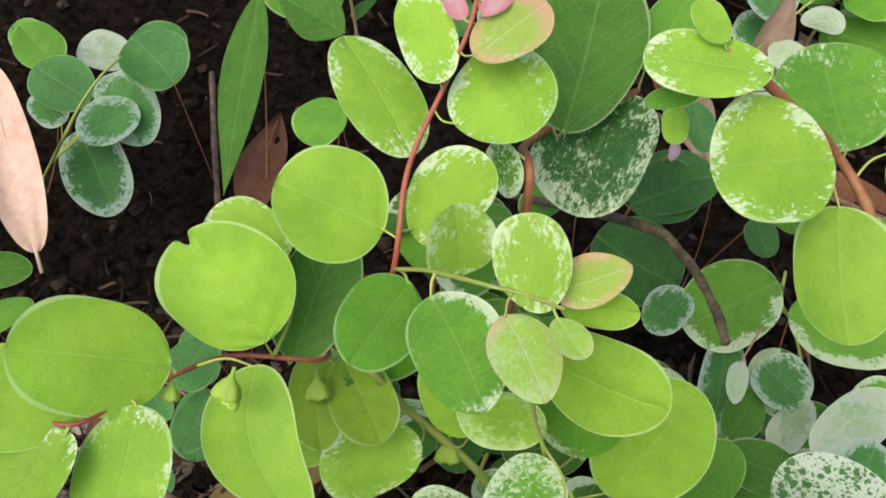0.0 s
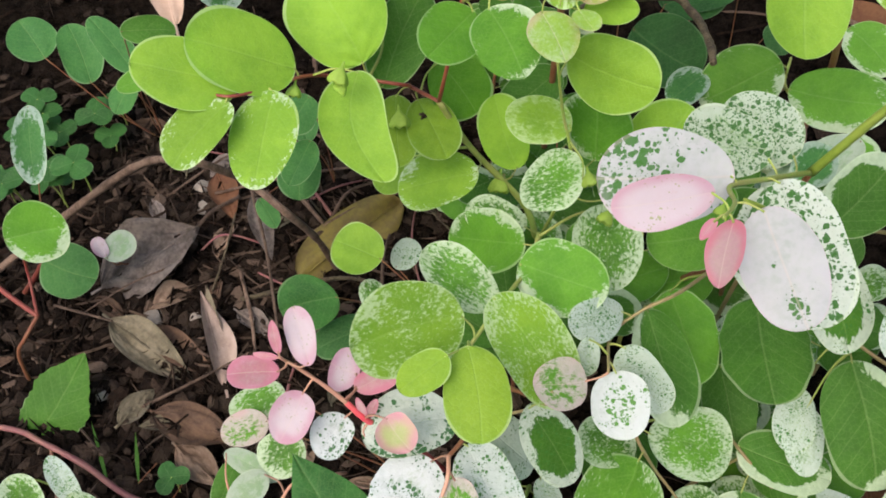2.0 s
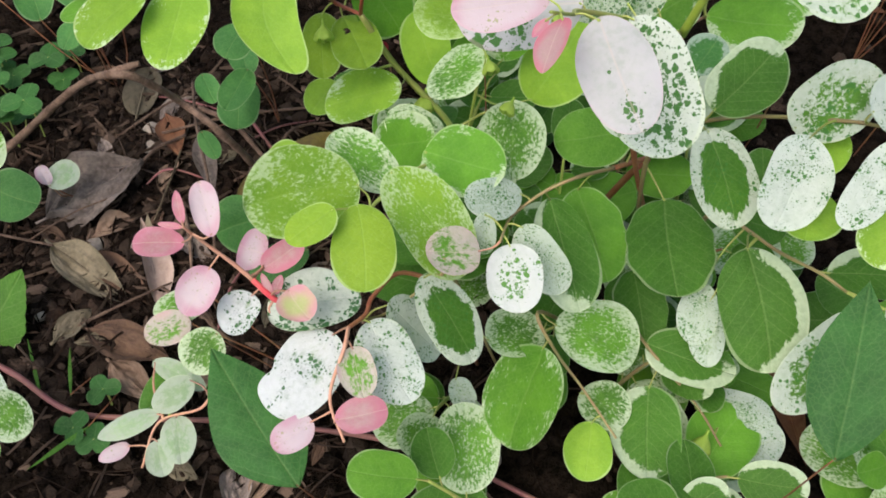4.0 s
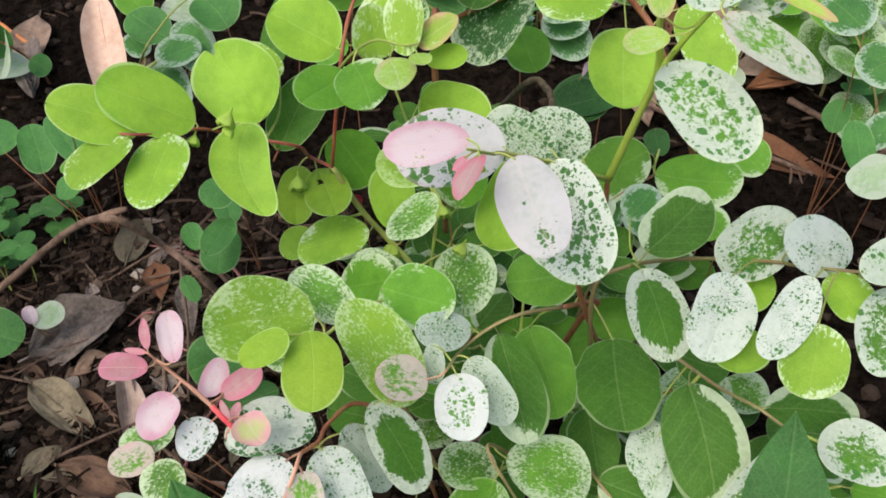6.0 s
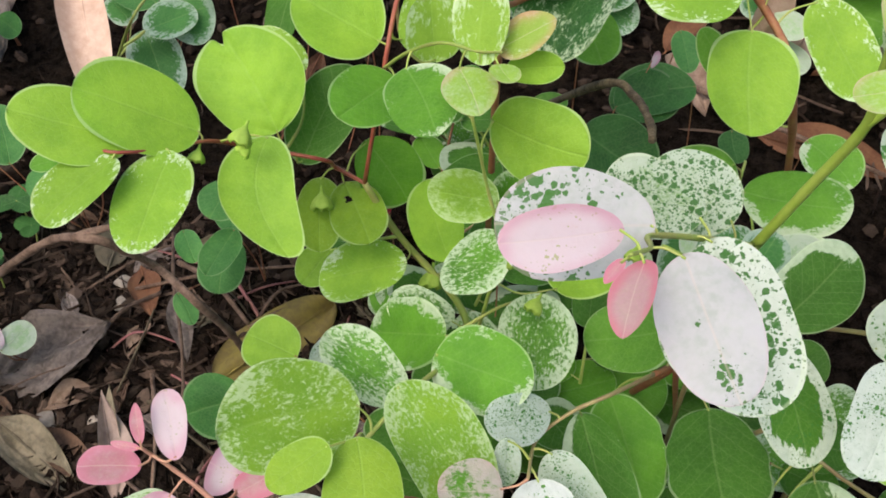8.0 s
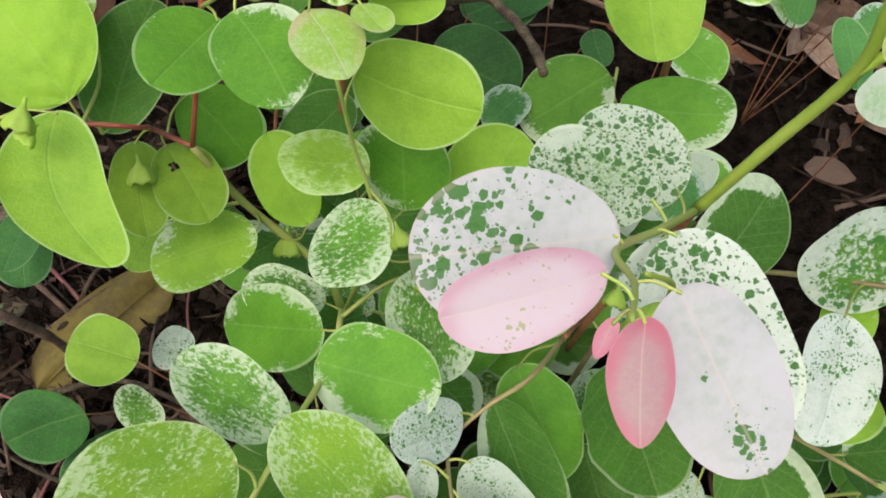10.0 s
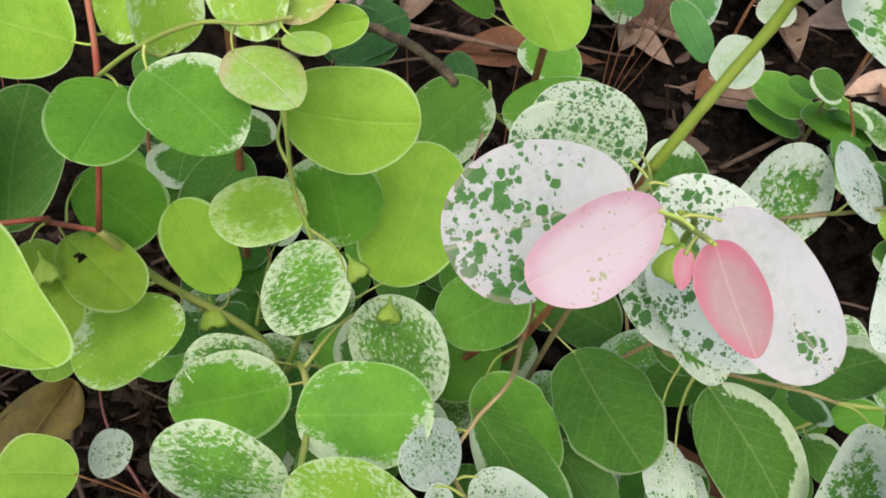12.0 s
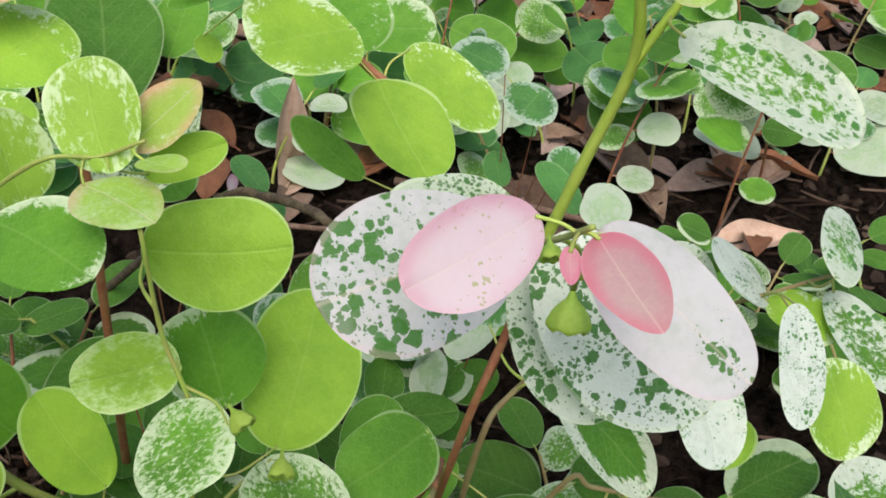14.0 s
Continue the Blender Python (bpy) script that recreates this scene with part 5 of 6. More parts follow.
stem("stemdeep", 0.8, 0.7, (-0.2145, 0.1017, 0.0711), (-0.2200, 0.0985, 0.0450), (-0.2111, 0.0794, 0.0400))
stem("stembrown", 0.9, 1.0, (-0.2111, 0.0794, 0.0400), (-0.2160, 0.0700, 0.0350), (-0.2247, 0.0669, 0.0200), (-0.2300, 0.0630, -0.0150))
leaf("limem", (-0.2183, 0.0991, 0.0762), (-0.1908, 0.1077, 0.0764), 0.0298, (0.24, -0.78, 0.58), "oval")
leaf("blue", (-0.2268, 0.1182, 0.0278), (-0.1998, 0.1132, 0.0198), 0.0293, (0.19, -0.41, 0.89), "oval")
leaf("bluew", (-0.2179, 0.1597, 0.1001), (-0.2068, 0.1228, 0.0876), 0.0155, (0.14, -0.28, 0.95), "oval")
begin("M", (-0.2047, 0.0302))
stem("stemrose", 0.8, 0.5, (-0.2047, 0.0302, 0), (-0.1856, 0.0045, 0.02), (-0.1766, -0.0117, 0.026), (-0.1722, -0.0255, 0.03))
leaf("greenw", (-0.1693, -0.0036, 0.0391), (-0.1524, -0.0217, 0.0332), 0.0186, (0.24, -0.09, 0.97), "oval")
leaf("speck", (-0.1862, 0.0133, 0.0348), (-0.1691, -0.0045, 0.0279), 0.0106, (0.23, -0.16, 0.96), "oval")
leaf("greenw", (-0.2009, 0.0025, 0.0351), (-0.1839, -0.0136, 0.0287), 0.0163, (0.21, -0.16, 0.96), "oval")
leaf("leafgreen", (-0.1811, -0.0228, 0.039), (-0.1599, -0.0341, 0.033), 0.0168, (0.22, -0.11, 0.97), "oval")
begin("X2", (-0.0267, -0.0189))
leaf("dark", (-0.0267, -0.0389, 0.0486), (-0.0718, 0.0138, 0.0625), 0.0369, (0.11, -0.17, 0.98), "lance")
begin("X3", (-0.2147, 0.0498))
leaf("green", (-0.2177, 0.0303, -0.0064), (-0.1914, 0.0688, 0.0237), 0.0329, (0.00, -0.62, 0.79), "toothed")
begin("F", (-0.2323, 0.3482))
stem("stemgreen", 0.9, 0.5, (-0.2323, 0.3482, 0), (-0.1701, 0.2817, 0.0984), (-0.1602, 0.2933, 0.1119), (-0.1512, 0.305, 0.1202), (-0.1427, 0.3136, 0.1247))
leaf("blue", (-0.1706, 0.3250, 0.0877), (-0.1987, 0.3374, 0.0988), 0.0288, (0.16, -0.43, 0.89), "oval")
leaf("bluew", (-0.1668, 0.3191, 0.0831), (-0.1404, 0.3330, 0.0838), 0.0392, (0.27, -0.56, 0.78), "oval")
leaf("bluew", (-0.1724, 0.3046, 0.0826), (-0.1476, 0.3237, 0.0870), 0.0234, (0.18, -0.44, 0.88), "oval")
leaf("bluew", (-0.1788, 0.3185, 0.0737), (-0.1565, 0.2797, 0.0558), 0.0318, (0.18, -0.32, 0.93), "oval")
leaf("blue", (-0.1557, 0.3487, 0.0858), (-0.1355, 0.3769, 0.0941), 0.0277, (0.15, -0.38, 0.91), "oval")
leaf("silver", (-0.1591, 0.3607, 0.0834), (-0.1866, 0.3643, 0.0902), 0.0233, (0.18, -0.37, 0.91), "oval")
leaf("leafgreen", (-0.2018, 0.3672, 0.0846), (-0.2232, 0.3765, 0.0934), 0.0207, (0.21, -0.37, 0.91), "oval")
leaf("bluew", (-0.1863, 0.3203, 0.0761), (-0.2024, 0.3326, 0.0842), 0.0175, (0.20, -0.34, 0.92), "oval")
begin("H", (-0.2073, 0.2402))
leaf("blue", (-0.2003, 0.2206, 0.0522), (-0.2058, 0.2024, 0.0479), 0.0148, (0.20, -0.28, 0.94), "oval")
leaf("green", (-0.1780, 0.1950, 0.1160), (-0.1540, 0.2030, 0.1110), 0.0140, (0.15, -0.60, 0.78), "oval")
leaf("leafgreen", (-0.1657, 0.2087, 0.0802), (-0.1909, 0.191, 0.0798), 0.0134, (0.19, -0.29, 0.94), "oval")
leaf("blue", (-0.2535, 0.2341, 0.0547), (-0.271, 0.2525, 0.0653), 0.0266, (0.25, -0.30, 0.92), "oval")
leaf("blue", (-0.2227, 0.2189, 0.0529), (-0.2409, 0.2499, 0.0672), 0.0230, (0.22, -0.30, 0.93), "oval")
leaf("blue", (-0.1944, 0.2188, 0.0633), (-0.2223, 0.244, 0.0779), 0.0176, (0.21, -0.31, 0.93), "oval")
begin("I", (-0.1896, 0.3647))
leaf("leafgreen", (-0.1896, 0.3447, 0.0939), (-0.2099, 0.3598, 0.1061), 0.0238, (0.22, -0.42, 0.88), "oval")
begin("I", (-0.1291, 0.3521))
leaf("blue", (-0.1291, 0.3321, 0.0932), (-0.1515, 0.3511, 0.1069), 0.0333, (0.18, -0.43, 0.89), "oval")
begin("I", (-0.1995, 0.1474))
leaf("pinkl", (-0.1995, 0.1279, 0.0179), (-0.2071, 0.1372, 0.0221), 0.0081, (0.22, -0.24, 0.95), "oval")
leaf("silver", (-0.1996, 0.127, 0.017), (-0.1897, 0.143, 0.019), 0.0164, (0.21, -0.24, 0.95), "oval")
begin("N", (-0.1221, 0.1785))
leaf("green", (-0.0970, 0.4073, 0.0981), (-0.1048, 0.2905, 0.0588), 0.0228, (0.10, -0.32, 0.94), "lance")
leaf("green", (-0.0465, 0.3578, 0.1064), (-0.0813, 0.3751, 0.1168), 0.0293, (0.07, -0.41, 0.91), "lance")
leaf("green", (-0.1716, 0.0126, -0.0038), (-0.1865, 0.042, 0.0039), 0.0018, (0.20, -0.15, 0.97), "lance")
leaf("green", (-0.1569, 0.0144, -0.0026), (-0.1641, 0.0395, 0.0027), 0.0018, (0.19, -0.15, 0.97), "lance")
leaf("green", (-0.1415, -0.0001, -0.0006), (-0.1637, -0.0251, 0.0006), 0.0025, (0.18, -0.12, 0.98), "lance")
begin("G", (-0.0457, 0.3302))
leaf("leafgreen", (-0.0457, 0.3102, 0.1034), (-0.0614, 0.29, 0.0967), 0.0233, (0.06, -0.36, 0.93), "oval")
begin("G", (-0.0907, 0.2045))
leaf("blue", (-0.0908, 0.1786, 0.0623), (-0.0988, 0.1531, 0.0578), 0.0166, (0.12, -0.21, 0.97), "oval")
leaf("blue", (-0.0907, 0.1905, 0.0821), (-0.0977, 0.1695, 0.0779), 0.0203, (0.12, -0.24, 0.96), "oval")
begin("K", (0.258, 0.2136))
leaf("silver", (0.258, 0.1936, 0.1152), (0.2381, 0.178, 0.1048), 0.0235, (-0.19, -0.37, 0.91), "oval")
begin("K", (0.2684, 0.2879))
leaf("bluew", (0.2848, 0.2799, 0.1249), (0.2607, 0.27, 0.1151), 0.0310, (-0.19, -0.41, 0.89), "oval")
leaf("bluew", (0.2788, 0.2467, 0.1057), (0.2599, 0.2295, 0.0943), 0.0182, (-0.19, -0.38, 0.90), "oval")
leaf("blue", (0.2522, 0.2379, 0.1067), (0.2528, 0.2059, 0.0935), 0.0168, (-0.18, -0.38, 0.91), "oval")
leaf("bluew", (0.2609, 0.284, 0.1358), (0.2424, 0.3086, 0.1444), 0.0299, (-0.17, -0.44, 0.88), "oval")
leaf("blue", (0.2652, 0.2912, 0.0853), (0.2569, 0.2707, 0.0747), 0.0158, (-0.17, -0.40, 0.90), "oval")
begin("K", (0.0772, 0.288))
leaf("dark", (0.0885, 0.2627, 0.0868), (0.1215, 0.2738, 0.0932), 0.0304, (-0.03, -0.42, 0.91), "oval")
leaf("pinkl", (0.1050, 0.2800, 0.1040), (0.1075, 0.2740, 0.1105), 0.0085, (-0.20, -0.60, 0.75), "oval")
leaf("leafgreen", (0.0658, 0.2732, 0.1364), (0.0766, 0.2473, 0.1237), 0.0256, (-0.00, -0.44, 0.90), "oval")
finish_plant()
dead_leaf((-0.1637, 0.2226, 0.0957), (-0.1946, 0.296, 0.1357), 0.0232, (0.22, -0.39, 0.89), DEAD_PINK, "large pinkish dried leaf propped up beside a seedling", "oval", 0.3, 0.05, 3)

# ---- litter that can be told apart ----
dead_leaf(on_soil(-0.2083, 0.1215, 0.006), on_soil(-0.159, 0.158, 0.016), 0.046, (0.1, -0.15, 1), DEAD_GREY, "grey shrivelled dead leaf with a hole on dark soil", "crumpled", 0.22, -0.12, 4, 0.1)
dead_leaf(on_soil(-0.194, 0.099, 0.012), on_soil(-0.145, 0.070, 0.006), 0.022, (0.1, -0.15, 1), DEAD_OLIVEGREY, "olive-grey dry leaf lying on dark soil", "crumpled", 0.3, 0.1, 5, 0.1)
dead_leaf(on_soil(-0.178, 0.099, 0.006), on_soil(-0.133, 0.073, 0.004), 0.017, (0.1, -0.15, 1), DEAD_RUST2, "dull brown dead leaf under an olive one", "lance", 0.3, 0.1, 55, 0.1)
dead_leaf(on_soil(-0.1265, 0.068, 0.006), on_soil(-0.1465, 0.116, 0.02), 0.016, (0.6, -0.2, 0.7), DEAD_ROSE, "narrow pinkish-tan curled dead leaf", "lance", 0.6, 0.1, 6, 0.12)
dead_leaf(on_soil(-0.133, 0.090, 0.006), on_soil(-0.146, 0.119, 0.02), 0.010, (-0.4, -0.2, 0.9), DEAD_OLIVEGREY, "narrow grey-brown curled dead leaf", "lance", 0.5, 0.1, 7, 0.1)
dead_leaf(on_soil(-0.164, 0.209, 0.006), on_soil(-0.143, 0.170, 0.01), 0.018, (0.1, -0.15, 1), DEAD_RUST, "rust-brown narrow dead leaf on soil", "lance", 0.25, 0.05, 10, 0.08)
dead_leaf(on_soil(-0.183, 0.208, 0.006), on_soil(-0.185, 0.247, 0.01), 0.022, (0.1, -0.15, 1), DEAD_OLIVEGREY, "khaki flat dead leaf under the branch", "oval", 0.1, 0.05, 61, 0.1)
dead_leaf(on_soil(-0.159, 0.051, 0.006), on_soil(-0.117, 0.042, 0.01), 0.022, (0.1, -0.15, 1), DEAD_RUST2, "brown rotting leaf on soil", "crumpled", 0.2, 0.05, 17, 0.12)
dead_leaf(on_soil(-0.145, 0.036, 0.006), on_soil(-0.120, 0.019, 0.01), 0.017, (0.1, -0.15, 1), DEAD_TAN, "pale brown rotting leaf on soil", "crumpled", 0.2, 0.05, 18, 0.12)
dead_leaf(on_soil(-0.137, 0.191, 0.006), on_soil(-0.117, 0.145, 0.01), 0.014, (0.1, -0.15, 1), DEAD_GREY, "pale strip of dry bark", "lance", 0.3, 0.0, 11, 0.06)
dead_leaf(on_soil(-0.385, 0.524, 0.006), on_soil(-0.343, 0.405, 0.01), 0.034, (0.1, -0.15, 1), DEAD_TAN, "grey-tan dead leaf beside the seedlings", "lance", 0.3, 0.05, 19, 0.1)
dead_leaf(on_soil(-0.1, 0.135, 0.008), on_soil(-0.048, 0.185, 0.02), 0.034, (0.2, -0.4, 1), DEAD_OLIVE, "olive-yellow withered leaf under the shrub", "oval", -0.3, 0.3, 8, 0.16)
dead_leaf(on_soil(0.186, 0.085), on_soil(0.196, 0.01), 0.018, (-0.2, 0, 1), DEAD_RUST, "rust-brown dead leaf below the shrub", "lance", 0.3, 0.05, 9, 0.08)
dead_leaf(on_soil(0.195, 0.43, 0.012), on_soil(0.262, 0.505, 0.02), 0.032, (0, -0.5, 0.9), DEAD_PINK, "pinkish curled dead leaf far back", "lance", 0.5, 0.05, 12)
dead_leaf(on_soil(0.20, 0.36), on_soil(0.30, 0.33), 0.036, (0, -0.2, 1), DEAD_RUST, "brown dead leaf on the soil", "lance", 0.3, 0.05, 13, 0.08)
dead_leaf(on_soil(0.34, 0.30), on_soil(0.42, 0.24), 0.03, (0, -0.2, 1), DEAD_TAN, "tan dead leaf among seedlings", "lance", 0.3, 0.05, 14, 0.08)
dead_leaf(on_soil(0.44, 0.26), on_soil(0.52, 0.24, 0.01), 0.03, (0, -0.3, 1), DEAD_PINK, "pale tan dead leaf among seedlings", "lance", 0.3, 0.05, 15, 0.08)
dead_leaf(on_soil(0.214, 0.470, 0.006), (0.2190, 0.4550, 0.0720), 0.030, (0.2, -0.8, 0.5), DEAD_PINK, "pale dried leaf standing in the soil", "lance", 0.3, 0.05, 16, 0.08)
dead_leaf(on_soil(-0.11, 0.33), on_soil(-0.1, 0.42, 0.01), 0.03, (0, 0, 1), DEAD_RUST, "rusty dead leaf behind the shrub", "lance", 0.2, 0.05, 20, 0.1)
dead_leaf(on_soil(0.03, 0.012), on_soil(0.018, -0.035), 0.02, (0, 0, 1), DEAD_GREY, "grey-brown dead leaf under the shrub", "lance", 0.2, 0.05, 21, 0.1)

twig("fallen_branch", "bent brown fallen branch over the soil", BARK, 2.2, 1.7, (-0.2761, 0.1273, -0.0100), (-0.2206, 0.1469, 0.0300), (-0.1685, 0.1471, 0.0750), (-0.1330, 0.1300, 0.1020), (-0.1215, 0.1351, 0.0900), (-0.1140, 0.1430, 0.0700), (-0.0930, 0.1270, 0.0700), (-0.0850, 0.1380, 0.0300), (-0.0800, 0.1450, -0.0150))
twig("branch_stub", "short broken stub of a brown branch", BARK, 2.0, 1.4, (-0.1390, 0.1310, 0.1000), (-0.1300, 0.1325, 0.1040), (-0.1235, 0.1340, 0.1055))
twig("dead_twig", "dark lichened dead twig with a broken end", BARK_DARK, 2.0, 1.35, (0.04, 0.33, 0.02), (0.0707, 0.2025, 0.1438), (0.0802, 0.1744, 0.1603), (0.0825, 0.1472, 0.1700), (0.0817, 0.1325, 0.1740))
dead_leaf(on_soil(-0.375, 0.462, 0.006), on_soil(-0.330, 0.392, 0.012), 0.034, (0.4, -0.5, 0.8), DEAD_GREY, "grey curled dead leaf on dark soil", "crumpled", 0.7, 0.1, 71, 0.12)
twig("dry_stalk", "orange-brown dry stalk on dark soil", DEAD_ORANGE, 2.2, 1.6, on_soil(-0.43, 0.517, 0.004), on_soil(-0.3985, 0.4905, 0.010), on_soil(-0.362, 0.461, 0.008))
twig("trailing_vine", "purplish bare vine trailing over the soil", VINE, 1.5, 1.3, on_soil(-0.2697, 0.0398, 0.004), on_soil(-0.2227, 0.0343, 0.008), on_soil(-0.2059, 0.0287, 0.01), on_soil(-0.1826, 0.0198, 0.01), on_soil(-0.1545, 0.0072, 0.01), on_soil(-0.1147, 0.008, 0.012), on_soil(-0.0688, 0.0096, 0.012), on_soil(0.0123, 0.002, 0.01), on_soil(0.09, -0.03, 0.006))
twig("dry_twig", "thin upright-lying dry twig on soil", BARK, 1.1, 0.8, on_soil(-0.152, 0.233, 0.01), on_soil(-0.137, 0.191, 0.014), on_soil(-0.121, 0.151, 0.014), on_soil(-0.104, 0.097, 0.008))
twig("dry_twig", "short dry twig beside a dead leaf", BARK, 1.3, 1.0, on_soil(-0.144, 0.187, 0.008), on_soil(-0.157, 0.172, 0.012), on_soil(-0.166, 0.154, 0.01))
twig("dry_twig", "short brown twig under the shrub", BARK, 1.6, 1.2, on_soil(-0.141, 0.209, 0.01), on_soil(-0.114, 0.190, 0.014), on_soil(-0.092, 0.171, 0.008))
twig("dry_twig", "thin stalk of a fallen leaf", BARK, 0.8, 0.6, on_soil(-0.233, 0.111, 0.004), on_soil(-0.209, 0.103, 0.01), on_soil(-0.192, 0.097, 0.014))
twig("dry_twig", "thin pale fibre on the soil", BARK, 0.5, 0.4, on_soil(-0.216, 0.106, 0.004), on_soil(-0.190, 0.121, 0.012), on_soil(-0.167, 0.133, 0.016))
twig("dry_twig", "thin dry twig lying on soil", BARK, 1.2, 0.8, on_soil(-0.135, 0.14), on_soil(-0.118, 0.10, 0.008), on_soil(-0.11, 0.06))
twig("dry_twig", "thin dry twig lying on soil", BARK, 1.0, 0.7, on_soil(-0.16, 0.19, 0.008), on_soil(-0.115, 0.2, 0.01), on_soil(-0.06, 0.22))
twig("dry_twig", "thin dry twig lying on soil", BARK_DARK, 1.4, 1.0, on_soil(-0.13, 0.12), on_soil(-0.07, 0.135, 0.01), on_soil(-0.03, 0.12))
twig("dry_twig", "brown dry twig behind the shrub", BARK, 2.2, 1.6, on_soil(-0.155, 0.47), on_soil(-0.13, 0.36, 0.012), on_soil(-0.116, 0.29))
twig("dry_twig", "brown dry twig behind the shrub", BARK, 2.0, 1.6, on_soil(0.14, 0.42), on_soil(0.2, 0.36, 0.015), on_soil(0.28, 0.33))
twig("dry_twig", "long brown twig among the seedlings", BARK, 2.6, 2.0, on_soil(0.28, 0.42), on_soil(0.36, 0.32, 0.02), on_soil(0.45, 0.2))
twig("dry_twig", "pale dry twig among the seedlings", BARK, 1.6, 1.2, on_soil(0.3, 0.22), on_soil(0.4, 0.24, 0.015), on_soil(0.52, 0.3))

rnd = random.Random(77)
for k in range(22):
    x, y, a, d = rnd.uniform(-0.17, -0.02), rnd.uniform(0.06, 0.22), rnd.uniform(0, 3.14), rnd.uniform(0.02, 0.05)
    dx, dy = math.cos(a) * d, math.sin(a) * d
    twig("root", "thin brown dead root on dark soil", (BARK, BARK_DARK, VINE)[k % 3], rnd.uniform(0.6, 1.3), 0.5, on_soil(x - dx, y - dy, 0.002), on_soil(x + rnd.uniform(-0.006, 0.006), y + rnd.uniform(-0.006, 0.006), rnd.uniform(0.006, 0.014)), on_soil(x + dx, y + dy, 0.002))
for k in range(34):
    x, y, a, d = rnd.uniform(-0.26, -0.02), rnd.uniform(-0.02, 0.26), rnd.uniform(0, 6.28), rnd.uniform(0.012, 0.03)
    dead_leaf(on_soil(x, y, 0.004), on_soil(x + math.cos(a) * d, y + math.sin(a) * d, 0.006), d * rnd.uniform(0.3, 0.65), (rnd.uniform(-0.4, 0.4), rnd.uniform(-0.4, 0.3), 1), (DEAD_RUST2, DEAD_TAN, DEAD_GREY, DEAD_OLIVEGREY)[k % 4], "small " + ("brown", "tan", "grey", "olive-grey")[k % 4] + " shred of dead leaf on soil", "crumpled", rnd.uniform(0.1, 0.5), 0.1, 500 + k, 0.1)
for k in range(250):
    x, y, a = rnd.uniform(0.1, 1.1), rnd.uniform(0.25, 0.95), rnd.uniform(0, 6.28)
    d = rnd.uniform(0.045, 0.095)
    if x < 0.32 and y < 0.42:
        continue
    dead_leaf(on_soil(x, y, 0.006), on_soil(x + math.cos(a) * d, y + math.sin(a) * d, 0.012), d * 0.4, (rnd.uniform(-0.3, 0.3), -0.2, 1), (DEAD_RUST, DEAD_TAN, DEAD_RUST2, DEAD_ROSE)[k % 4], ("rust-brown", "dull tan", "dark brown", "pinkish-grey")[k % 4] + " fallen dead leaf behind the shrub", "lance", 0.4, 0.05, 300 + k, 0.1)


def pebble(x, y, size, seed):
    rnd = random.Random(seed)
    bm = bmesh.new()
    bmesh.ops.create_icosphere(bm, subdivisions=3, radius=1.0)
    sx, sy, sz = rnd.uniform(0.8, 1.2), rnd.uniform(0.7, 1.0), rnd.uniform(0.5, 0.8)
    for v in bm.verts:
        k = 1 + 0.22 * noise.noise(v.co * 1.3 + Vector((seed, 0, 0)))
        v.co = Vector((v.co.x * sx, v.co.y * sy, v.co.z * sz)) * k * size
    ob = part("pebble", bm, STONE)
    ob.matrix_basis = pose(x, y, ground(x, y) + size * 0.35, 0, 0, rnd.uniform(0, 360))
    tagged(ob, "small greyish-brown rounded pebble on soil", "pebble", "pebbles on the soil")


for k, (x, y, size) in enumerate(((-0.175, 0.105, 0.0064), (-0.152, 0.108, 0.0038), (-0.166, 0.184, 0.005), (-0.172, 0.199, 0.0065), (-0.15, 0.026, 0.0028), (-0.153, 0.088, 0.0025), (0.05, 0.0, 0.004), (-0.19, 0.06, 0.004), (-0.12, 0.085, 0.0035))):
    pebble(x, y, size, k)


# ---- clover: three-parted small leaves on thin stalks ----
def clover(x, y, height, size, seed):
    rnd = random.Random(seed)
    foot = new("clover")
    foot.matrix_basis = Matrix.Translation((x, y, ground(x, y)))
    foot.empty_display_size = 0.01
    tagged(foot, "small green three-parted clover leaf", "clover", "clover on the soil")
    top = Vector((rnd.uniform(-0.006, 0.006), rnd.uniform(-0.006, 0.006), height))
    s = part("leaf_stalk", tube(bmesh.new(), smooth_path((Vector((0, 0, -0.004)), top * 0.6 + Vector((0.002, 0, 0)), top), 5), 0.0005, 0.0004, 6), STEM["stemgreen"])
    s.parent = foot
    turn = rnd.uniform(0, 360)
    for k in range(3):
        a = radians(turn + 120 * k)
        way = Vector((math.cos(a), math.sin(a), rnd.uniform(-0.1, 0.15)))
        ob = part("leaflet", blade(size, size * 1.0, "oval", rnd, 8, 6), M["dark"])
        ob.parent = foot
        ob.matrix_basis = axes(top, top + way * size, (0, -0.1, 1))


rnd = random.Random(21)
for k in range(16):
    clover(rnd.uniform(-0.285, -0.225), rnd.uniform(0.175, 0.25), rnd.uniform(0.015, 0.035), rnd.uniform(0.009, 0.014), k)
for k, (x, y) in enumerate(((-0.141, 0.014), (-0.148, 0.001), (-0.14, -0.001))):
    clover(x, y, 0.016, 0.009, 40 + k)



